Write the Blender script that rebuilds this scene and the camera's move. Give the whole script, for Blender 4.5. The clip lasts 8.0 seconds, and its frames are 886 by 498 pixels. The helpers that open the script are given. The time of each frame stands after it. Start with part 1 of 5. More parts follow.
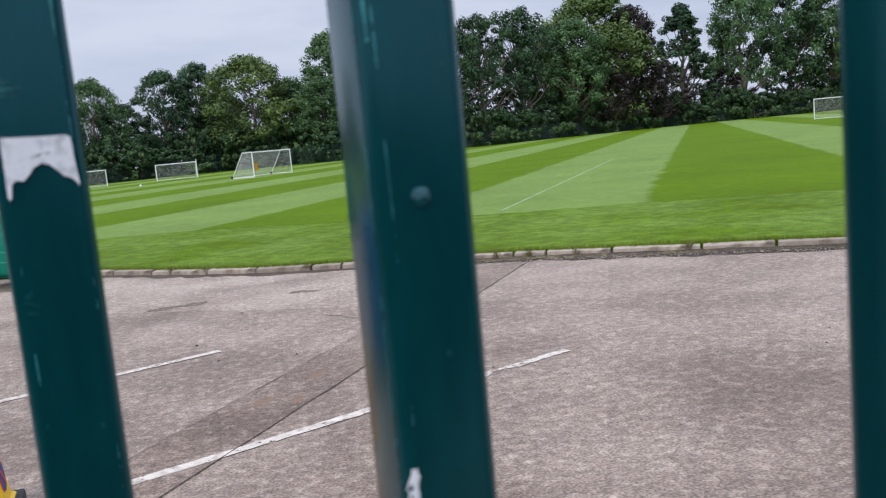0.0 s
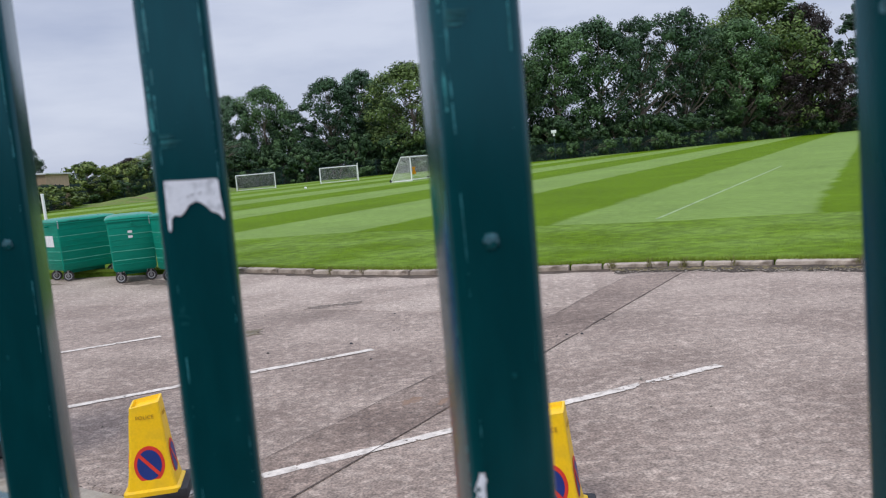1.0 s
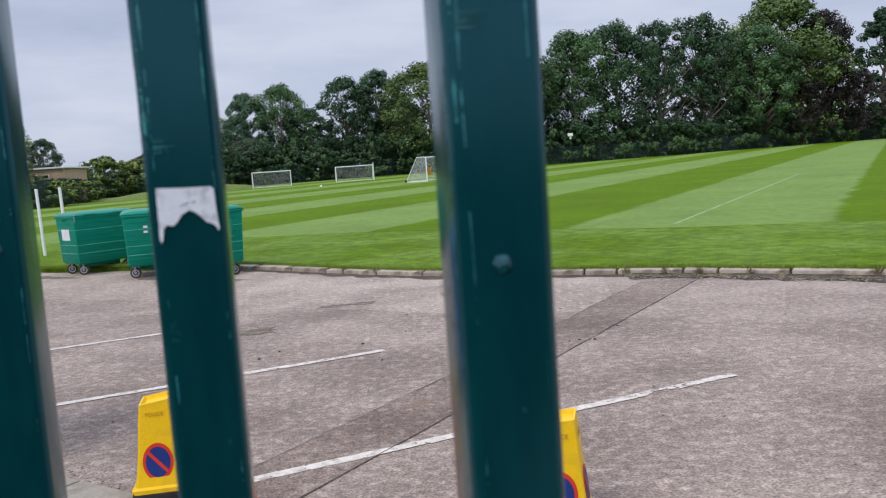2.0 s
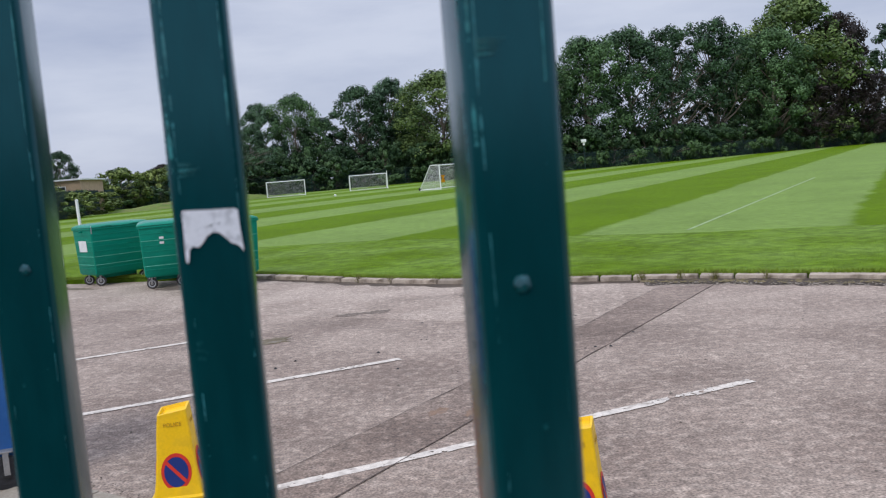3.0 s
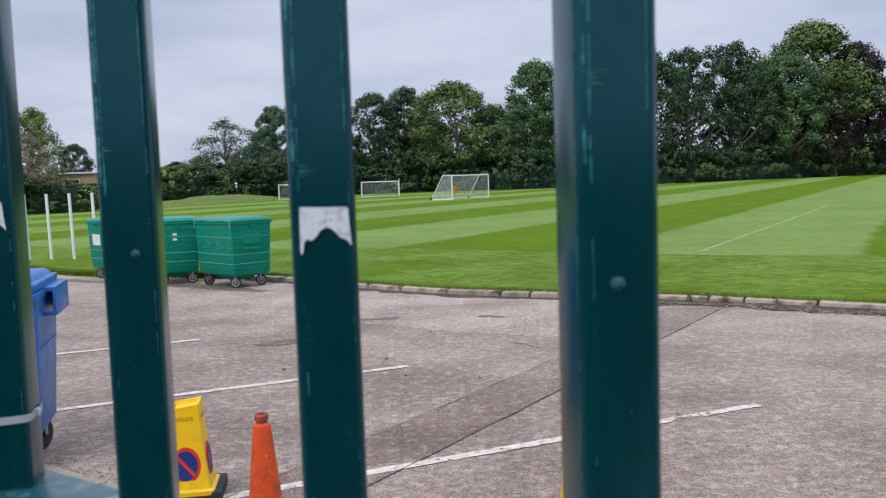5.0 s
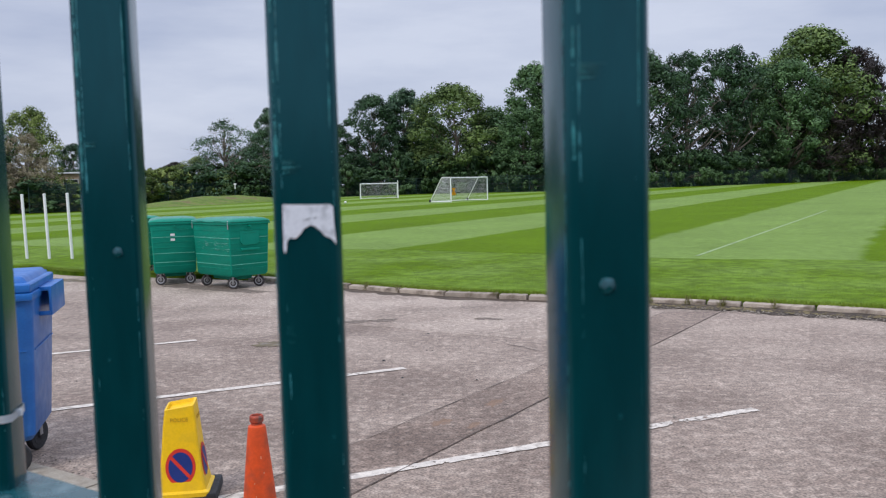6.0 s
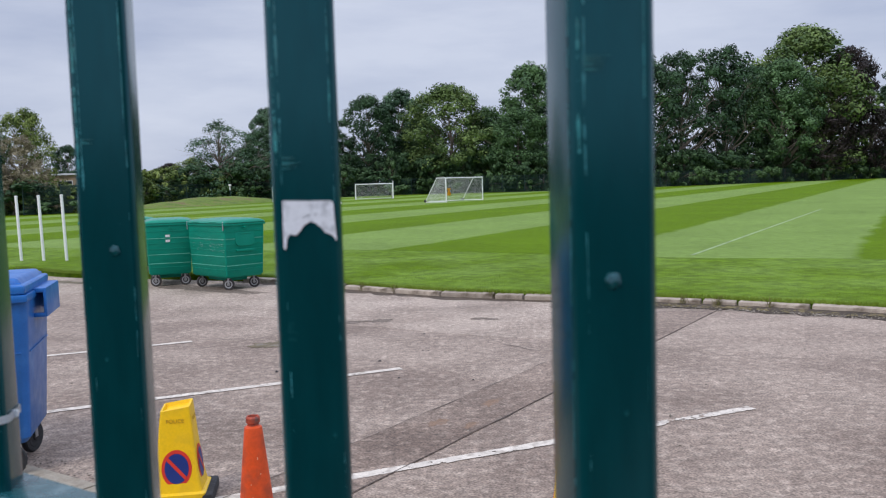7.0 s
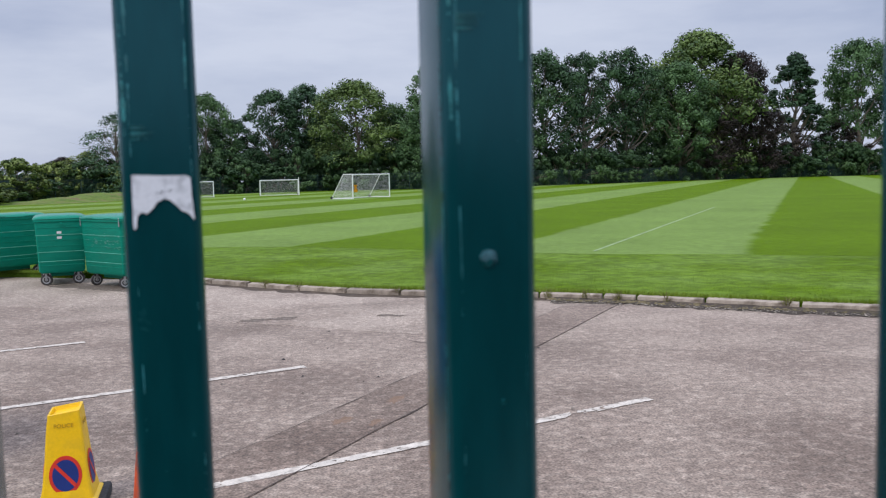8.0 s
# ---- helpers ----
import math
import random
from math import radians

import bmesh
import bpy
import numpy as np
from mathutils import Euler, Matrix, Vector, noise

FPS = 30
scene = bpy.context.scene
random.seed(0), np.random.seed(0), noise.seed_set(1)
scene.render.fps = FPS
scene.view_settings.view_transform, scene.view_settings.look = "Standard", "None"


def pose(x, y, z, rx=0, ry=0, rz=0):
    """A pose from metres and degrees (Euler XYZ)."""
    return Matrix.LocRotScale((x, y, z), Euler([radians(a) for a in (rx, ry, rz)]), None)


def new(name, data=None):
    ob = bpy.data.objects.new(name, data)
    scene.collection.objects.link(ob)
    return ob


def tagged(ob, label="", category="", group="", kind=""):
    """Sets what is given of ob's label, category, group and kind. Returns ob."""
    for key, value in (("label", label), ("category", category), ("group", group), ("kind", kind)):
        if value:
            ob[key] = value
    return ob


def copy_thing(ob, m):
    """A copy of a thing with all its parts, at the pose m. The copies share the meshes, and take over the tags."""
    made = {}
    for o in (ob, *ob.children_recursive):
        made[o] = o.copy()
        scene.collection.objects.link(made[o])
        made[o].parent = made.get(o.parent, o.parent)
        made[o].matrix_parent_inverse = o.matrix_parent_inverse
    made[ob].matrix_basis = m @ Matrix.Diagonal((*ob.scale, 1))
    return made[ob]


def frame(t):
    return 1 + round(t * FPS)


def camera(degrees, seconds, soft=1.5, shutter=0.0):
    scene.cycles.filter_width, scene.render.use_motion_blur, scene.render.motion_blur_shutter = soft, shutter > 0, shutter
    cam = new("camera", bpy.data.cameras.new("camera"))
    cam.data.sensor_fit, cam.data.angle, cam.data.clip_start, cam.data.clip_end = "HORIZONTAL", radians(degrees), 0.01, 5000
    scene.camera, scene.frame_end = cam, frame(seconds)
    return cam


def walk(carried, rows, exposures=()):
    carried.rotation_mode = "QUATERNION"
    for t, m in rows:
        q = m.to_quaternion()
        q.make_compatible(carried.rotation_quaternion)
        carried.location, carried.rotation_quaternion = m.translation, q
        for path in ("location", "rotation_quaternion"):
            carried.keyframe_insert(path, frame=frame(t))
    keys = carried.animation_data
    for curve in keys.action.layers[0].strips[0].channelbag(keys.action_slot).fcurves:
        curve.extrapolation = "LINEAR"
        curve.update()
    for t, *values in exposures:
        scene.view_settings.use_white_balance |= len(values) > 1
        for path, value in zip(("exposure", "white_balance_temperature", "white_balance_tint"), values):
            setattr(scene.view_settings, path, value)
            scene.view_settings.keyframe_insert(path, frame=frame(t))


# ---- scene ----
cam = camera(54.99, 8.0, soft=1.2)
PATH = [
    (0, pose(0.1744, 0.0799, 1.7266, 82.662, 5.273, -13.118)),
    (0.1, pose(0.1854, 0.0602, 1.7320, 82.260, 5.659, -9.359)),
    (0.2, pose(0.1958, 0.0403, 1.7422, 82.420, 5.948, -6.326)),
    (0.3, pose(0.2062, 0.0208, 1.7544, 82.733, 6.037, -4.523)),
    (0.4, pose(0.2133, 0.0055, 1.7582, 83.225, 5.959, -3.686)),
    (0.5, pose(0.2140, -0.0006, 1.7585, 83.580, 5.800, -3.369)),
    (1, pose(0.2023, 0.0196, 1.7448, 83.912, 5.004, -2.678)),
    (1.2, pose(0.1970, 0.0442, 1.7439, 83.823, 4.484, -2.568)),
    (2.3, pose(0.2105, 0.0512, 1.7515, 84.207, 4.150, -1.307)),
    (2.5, pose(0.2109, 0.0510, 1.7504, 84.320, 4.471, -1.160)),
    (3, pose(0.2045, 0.0437, 1.7569, 84.628, 4.599, -0.716)),
    (3.5, pose(0.1724, 0.0211, 1.7587, 84.883, 3.595, -0.335)),
    (4, pose(0.1712, 0.0153, 1.7562, 85.077, 2.828, -0.086)),
    (4.5, pose(0.1578, -0.0089, 1.7663, 85.338, 2.247, 0.078)),
    (4.7, pose(0.1557, -0.0111, 1.7631, 85.349, 2.091, 0.080)),
    (5.8, pose(0.1592, 0.0008, 1.7567, 85.486, 1.550, 0.044)),
    (6, pose(0.1625, 0.0035, 1.7563, 85.512, 1.505, 0.009)),
    (6.5, pose(0.1506, 0.0084, 1.7553, 85.475, 1.504, -0.096)),
    (7, pose(0.1586, 0.0088, 1.7536, 85.521, 1.704, -0.320)),
    (7.5, pose(0.1622, 0.0117, 1.7487, 85.514, 1.806, -0.592)),
    (7.8, pose(0.1680, 0.0234, 1.7431, 85.359, 1.612, -2.308)),
    (8, pose(0.1785, 0.0423, 1.7410, 85.160, 1.307, -6.549)),
]
EXPOSURES = [(0, 0.03), (0.15, 0.10), (0.35, 0.09), (0.5, 0.0), (1, -0.03), (2.3, -0.04), (3, -0.08), (3.5, -0.03), (4.5, -0.02), (7, -0.04), (8, -0.05)]
walk(cam, PATH, EXPOSURES)
cam.data.dof.use_dof = True
cam.data.dof.focus_distance = 9.0
cam.data.dof.aperture_fstop = 15.0

# ---- world, sun ----
SUN_EL, SUN_AZ = 48.0, 215.0
world = bpy.data.worlds.new("overcast_sky")
scene.world = world
world.use_nodes = True
wn, wl = world.node_tree.nodes, world.node_tree.links
wn.clear()
w_out = wn.new("ShaderNodeOutputWorld")
w_bg = wn.new("ShaderNodeBackground")
w_sky = wn.new("ShaderNodeTexSky")
w_sky.sky_type = "NISHITA"
w_sky.sun_disc = False
w_sky.sun_elevation = radians(SUN_EL)
w_sky.sun_rotation = radians(SUN_AZ)
w_co = wn.new("ShaderNodeTexCoord")
w_map = wn.new("ShaderNodeMapping")
w_map.inputs["Scale"].default_value = (1.0, 1.0, 4.5)
w_noise = wn.new("ShaderNodeTexNoise")
w_noise.inputs["Scale"].default_value = 2.2
w_noise.inputs["Detail"].default_value = 7.0
w_noise.inputs["Roughness"].default_value = 0.55
w_ramp = wn.new("ShaderNodeValToRGB")
w_ramp.color_ramp.elements[0].position, w_ramp.color_ramp.elements[0].color = 0.34, (4.4, 5.0, 6.8, 1)
w_ramp.color_ramp.elements[1].position, w_ramp.color_ramp.elements[1].color = 0.62, (6.5, 7.0, 8.5, 1)
w_sep = wn.new("ShaderNodeSeparateXYZ")
w_el = wn.new("ShaderNodeMapRange")
w_el.inputs["From Min"].default_value, w_el.inputs["From Max"].default_value = 0.25, 1.0
w_el.inputs["To Min"].default_value, w_el.inputs["To Max"].default_value = 1.0, 2.5
w_mul = wn.new("ShaderNodeVectorMath")
w_mul.operation = "SCALE"
w_mix = wn.new("ShaderNodeMix")
w_mix.data_type = "RGBA"
w_mix.inputs[0].default_value = 0.92
wl.new(w_co.outputs["Generated"], w_map.inputs["Vector"])
wl.new(w_map.outputs["Vector"], w_noise.inputs["Vector"])
wl.new(w_noise.outputs["Fac"], w_ramp.inputs["Fac"])
wl.new(w_co.outputs["Generated"], w_sep.inputs[0])
wl.new(w_sep.outputs["Z"], w_el.inputs["Value"])
wl.new(w_ramp.outputs["Color"], w_mul.inputs[0])
wl.new(w_el.outputs["Result"], w_mul.inputs["Scale"])
wl.new(w_sky.outputs["Color"], w_mix.inputs[6])
wl.new(w_mul.outputs["Vector"], w_mix.inputs[7])
wl.new(w_mix.outputs[2], w_bg.inputs["Color"])
w_bg.inputs["Strength"].default_value = 0.1
wl.new(w_bg.outputs["Background"], w_out.inputs["Surface"])

sun = new("sun", bpy.data.lights.new("sun", "SUN"))
sun.data.energy, sun.data.angle, sun.data.color = 1.5, radians(22), (1.0, 0.96, 0.9)
sun.rotation_euler = (radians(90 - SUN_EL), 0, radians(180 - SUN_AZ))
scene.view_settings.exposure = 0.0


# ---- materials ----
def material(name, base, rough=0.6, metal=0.0, vary=0.12, scale=6.0, fine=60.0, bump=0.0, bump_scale=200.0,
             dirt=None, dirt_amount=0.0, dirt_scale=3.0, coat=0.0, random_piece=0.0, island=0.0, stretch=(1, 1, 1)):
    """Base colour with grain at two scales, stains of their own colour, and fine relief."""
    m = bpy.data.materials.new(name)
    m.use_nodes = True
    n, l = m.node_tree.nodes, m.node_tree.links
    b = n["Principled BSDF"]
    b.inputs["Roughness"].default_value = rough
    b.inputs["Metallic"].default_value = metal
    b.inputs["Coat Weight"].default_value = coat
    b.inputs["Coat Roughness"].default_value = 0.16
    co = n.new("ShaderNodeTexCoord")
    mp = n.new("ShaderNodeMapping")
    mp.inputs["Scale"].default_value = stretch
    l.new(co.outputs["Object"], mp.inputs["Vector"])

    def noise_node(s, detail=4.0):
        x = n.new("ShaderNodeTexNoise")
        x.inputs["Scale"].default_value, x.inputs["Detail"].default_value = s, detail
        l.new(mp.outputs["Vector"], x.inputs["Vector"])
        return x.outputs["Fac"]

    def ranged(v, a, b2, c=0.3, d=0.7):
        x = n.new("ShaderNodeMapRange")
        x.inputs["From Min"].default_value, x.inputs["From Max"].default_value = c, d
        x.inputs["To Min"].default_value, x.inputs["To Max"].default_value = a, b2
        l.new(v, x.inputs["Value"])
        return x.outputs["Result"]

    def times(a, b2):
        x = n.new("ShaderNodeMath")
        x.operation = "MULTIPLY"
        l.new(a, x.inputs[0])
        l.new(b2, x.inputs[1])
        return x.outputs[0]

    value = times(ranged(noise_node(scale), 1 - vary, 1 + vary), ranged(noise_node(fine, 2.0), 1 - vary * 0.7, 1 + vary * 0.7))
    if random_piece:
        oi = n.new("ShaderNodeObjectInfo")
        value = times(value, ranged(oi.outputs["Random"], 1 - random_piece, 1 + random_piece, 0, 1))
    if island:
        ge = n.new("ShaderNodeNewGeometry")
        value = times(value, ranged(ge.outputs["Random Per Island"], 1 - island, 1 + island, 0, 1))
    sc = n.new("ShaderNodeVectorMath")
    sc.operation = "SCALE"
    sc.inputs[0].default_value = base
    l.new(value, sc.inputs["Scale"])
    colour = sc.outputs["Vector"]
    if dirt:
        mx = n.new("ShaderNodeMix")
        mx.data_type = "RGBA"
        mx.inputs[7].default_value = (*dirt, 1)
        l.new(ranged(noise_node(dirt_scale, 8.0), 0.0, dirt_amount, 0.5, 0.68), mx.inputs[0])
        l.new(colour, mx.inputs[6])
        colour = mx.outputs[2]
    l.new(colour, b.inputs["Base Color"])
    l.new(ranged(noise_node(scale * 2.3), rough * 0.85, min(1.0, rough * 1.2)), b.inputs["Roughness"])
    if bump:
        bp = n.new("ShaderNodeBump")
        bp.inputs["Strength"].default_value = bump
        bp.inputs["Distance"].default_value = 0.01
        l.new(noise_node(bump_scale, 3.0), bp.inputs["Height"])
        l.new(bp.outputs["Normal"], b.inputs["Normal"])
    return m


M_PAINT = material("green_gloss_paint", (0.0003, 0.037, 0.042), 0.2, vary=0.10, scale=14, fine=120, bump=0.02, bump_scale=50,
                   dirt=(0.003, 0.056, 0.062), dirt_amount=0.5, dirt_scale=30, coat=0.12, stretch=(1, 1, 0.22))
gloss = M_PAINT.node_tree.nodes["Principled BSDF"]
gloss.inputs["Specular Tint"].default_value = (0.30, 0.80, 1.0, 1)
gloss.inputs["Specular IOR Level"].default_value = 0.7
gloss.inputs["Coat IOR"].default_value = 1.5
gloss.inputs["Coat Roughness"].default_value = 0.2
# next two: worn and brushed paint, also the painted highlights on bar corners
M_CHIP_AND_GLINT = material("worn_paint_and_glint", (0.026, 0.165, 0.185), 0.3, vary=0.45, scale=60, fine=400)
M_STREAK_AND_GLINT = material("brushed_paint_and_glint", (0.022, 0.165, 0.175), 0.3, vary=0.4, scale=60, fine=400)
M_PAINT_PIT = material("dark_paint_pit", (0.004, 0.014, 0.014), 0.6, vary=0.3)
M_PAINT_BARE = material("chipped_rivet_head", (0.05, 0.135, 0.165), 0.35, vary=0.35, scale=250, fine=900)
# pale blotches: wear together with the sky's reflection, put into the colour
M_RAIL = material("weathered_paint_with_sky_sheen", (0.010, 0.075, 0.090), 0.25, vary=0.15, scale=14, fine=120, bump=0.05, bump_scale=60, dirt=(0.27, 0.38, 0.42), dirt_amount=0.95, dirt_scale=14, coat=0.1)
M_RIVET = material("painted_rivet", (0.003, 0.070, 0.075), 0.25, vary=0.3, scale=90, fine=400)
M_RIVET.node_tree.nodes["Principled BSDF"].inputs["Specular Tint"].default_value = (0.30, 0.80, 1.0, 1)
M_STICKER = material("torn_white_sticker", (0.76, 0.78, 0.83), 0.55, vary=0.06, scale=90, fine=500, dirt=(0.25, 0.27, 0.3), dirt_amount=0.5, dirt_scale=160)
M_TIE = material("white_nylon", (0.72, 0.75, 0.78), 0.35, vary=0.05)
M_CONE_YELLOW = material("yellow_plastic", (0.86, 0.53, 0.003), 0.42, vary=0.06, scale=9, fine=70, dirt=(0.42, 0.27, 0.03), dirt_amount=0.3, dirt_scale=9)
M_CONE_ORANGE = material("orange_plastic", (0.70, 0.078, 0.010), 0.5, vary=0.10, scale=12, fine=80, dirt=(0.28, 0.06, 0.03), dirt_amount=0.5, dirt_scale=14)
M_SIGN_RED = material("red_sign_film", (0.62, 0.035, 0.02), 0.45, vary=0.06)
M_SIGN_BLUE = material("blue_sign_film", (0.008, 0.030, 0.19), 0.45, vary=0.08)
M_LETTER = material("dull_print", (0.46, 0.27, 0.008), 0.6, vary=0.05)
M_RUBBER = material("black_rubber", (0.022, 0.023, 0.026), 0.75, vary=0.2, scale=20, fine=150, bump=0.1)
M_TYRE = material("grey_worn_tyre", (0.05, 0.045, 0.044), 0.8, vary=0.2, scale=20, fine=150)
M_BLUE_BIN = material("blue_bin_plastic", (0.012, 0.132, 0.44), 0.36, vary=0.08, scale=5, fine=90, dirt=(0.07, 0.24, 0.54), dirt_amount=0.35, dirt_scale=5)
M_GREEN_BIN = material("green_bin_paint", (0.000, 0.225, 0.150), 0.5, vary=0.10, scale=4, fine=50, dirt=(0.012, 0.25, 0.165), dirt_amount=0.3, dirt_scale=6, stretch=(1, 1, 4))
M_GREEN_LID = material("green_bin_lid", (0.006, 0.225, 0.15), 0.3, vary=0.08, scale=4, fine=50)
# paler green that paints the highlight onto some bin ribs
M_GREEN_GLINT = material("pale_rib_highlight", (0.10, 0.40, 0.30), 0.5, vary=0.3, scale=8, fine=60)
for dull in (M_GREEN_BIN, M_GREEN_LID, M_GREEN_GLINT):
    dull.node_tree.nodes["Principled BSDF"].inputs["Specular IOR Level"].default_value = 0.2
M_STEEL = material("galvanised_steel", (0.42, 0.43, 0.44), 0.45, metal=0.7, vary=0.15)
M_WHITE = material("white_coated_steel", (0.80, 0.81, 0.81), 0.4, vary=0.05, scale=3)
M_NET = material("white_net_cord", (0.62, 0.63, 0.62), 0.8, vary=0.1)
M_LABEL = material("white_bin_label", (0.70, 0.72, 0.72), 0.5, vary=0.1, scale=20)
M_YELLOW_CLOTH = material("yellow_cloth", (0.75, 0.40, 0.02), 0.8, vary=0.1)
M_KERB = material("weathered_kerb_stone", (0.38, 0.315, 0.255), 0.85, vary=0.22, scale=5, fine=60, bump=0.5, bump_scale=60, dirt=(0.09, 0.065, 0.042), dirt_amount=0.85, dirt_scale=4, random_piece=0.2)
M_SLAB = material("pale_concrete_edging", (0.36, 0.315, 0.25), 0.85, vary=0.18, scale=6, fine=70, bump=0.3, bump_scale=90, dirt=(0.17, 0.13, 0.09), dirt_amount=0.6, dirt_scale=5, random_piece=0.12)
M_LINE = material("worn_white_road_paint", (0.64, 0.575, 0.50), 0.8, vary=0.16, scale=12, fine=90, dirt=(0.30, 0.245, 0.20), dirt_amount=0.75, dirt_scale=14, bump=0.25, bump_scale=120)
M_BARK = material("grey_bark", (0.15, 0.125, 0.10), 0.9, vary=0.3, scale=2, fine=15)
M_BRICK = material("buff_brick", (0.44, 0.32, 0.21), 0.85, vary=0.12, scale=2, fine=20)
M_GLASS = material("dark_window_glass", (0.03, 0.035, 0.04), 0.08, vary=0.05)
M_FENCE = material("dark_green_wire", (0.006, 0.030, 0.028), 0.5, vary=0.15)
M_SOIL = material("dark_soil_and_debris", (0.060, 0.043, 0.030), 0.95, vary=0.35, scale=4, fine=40, bump=0.6, bump_scale=50, island=0.4)
M_PEBBLE = material("pale_grit", (0.26, 0.225, 0.185), 0.9, vary=0.2, island=0.5)
M_CRACK = material("open_tar_joint", (0.085, 0.066, 0.054), 0.9, vary=0.3, scale=10)
M_EARTH = material("far_grass", (0.06, 0.10, 0.025), 0.95, vary=0.2, scale=0.05, fine=2)


def leaf_material(name, base, tip, vary=0.55):
    m = bpy.data.materials.new(name)
    m.use_nodes = True
    n, l = m.node_tree.nodes, m.node_tree.links
    b = n["Principled BSDF"]
    b.inputs["Roughness"].default_value = 0.6
    ge = n.new("ShaderNodeNewGeometry")
    co = n.new("ShaderNodeTexCoord")
    no = n.new("ShaderNodeTexNoise")
    no.inputs["Scale"].default_value, no.inputs["Detail"].default_value = 0.35, 3.0
    l.new(co.outputs["Object"], no.inputs["Vector"])
    ad = n.new("ShaderNodeMath")
    ad.operation = "ADD"
    mr = n.new("ShaderNodeMapRange")
    mr.inputs["From Min"].default_value, mr.inputs["From Max"].default_value = 0.3, 0.7
    mr.inputs["To Min"].default_value, mr.inputs["To Max"].default_value = -0.30, 0.62
    l.new(no.outputs["Fac"], mr.inputs["Value"])
    hf = n.new("ShaderNodeMath")
    hf.operation = "MULTIPLY"
    hf.inputs[1].default_value = vary
    l.new(ge.outputs["Random Per Island"], hf.inputs[0])
    l.new(mr.outputs["Result"], ad.inputs[0])
    l.new(hf.outputs[0], ad.inputs[1])
    mx = n.new("ShaderNodeMix")
    mx.data_type = "RGBA"
    mx.inputs[6].default_value, mx.inputs[7].default_value = (*base, 1), (*tip, 1)
    l.new(ad.outputs[0], mx.inputs[0])
    l.new(mx.outputs[2], b.inputs["Base Color"])
    b.inputs["Specular IOR Level"].default_value = 0.25
    return m


M_LEAF_MID = leaf_material("mid_green_leaves", (0.020, 0.056, 0.019), (0.126, 0.225, 0.086))
M_LEAF_YELLOW = leaf_material("yellow_green_leaves", (0.025, 0.060, 0.014), (0.184, 0.260, 0.076))
M_LEAF_LIME = leaf_material("pale_yellow_green_leaves", (0.040, 0.075, 0.014), (0.300, 0.370, 0.100))
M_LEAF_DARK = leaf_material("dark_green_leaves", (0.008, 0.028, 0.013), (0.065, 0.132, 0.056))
M_LEAF_GREY = leaf_material("grey_green_leaves", (0.020, 0.054, 0.028), (0.122, 0.215, 0.113))
M_LEAF_COPPER = leaf_material("copper_leaves", (0.011, 0.009, 0.009), (0.050, 0.036, 0.033))
M_LEAF_DRY = leaf_material("dry_brown_leaves", (0.140, 0.118, 0.070), (0.420, 0.355, 0.245))
M_HEDGE = leaf_material("hedge_leaves", (0.014, 0.042, 0.016), (0.090, 0.160, 0.058))


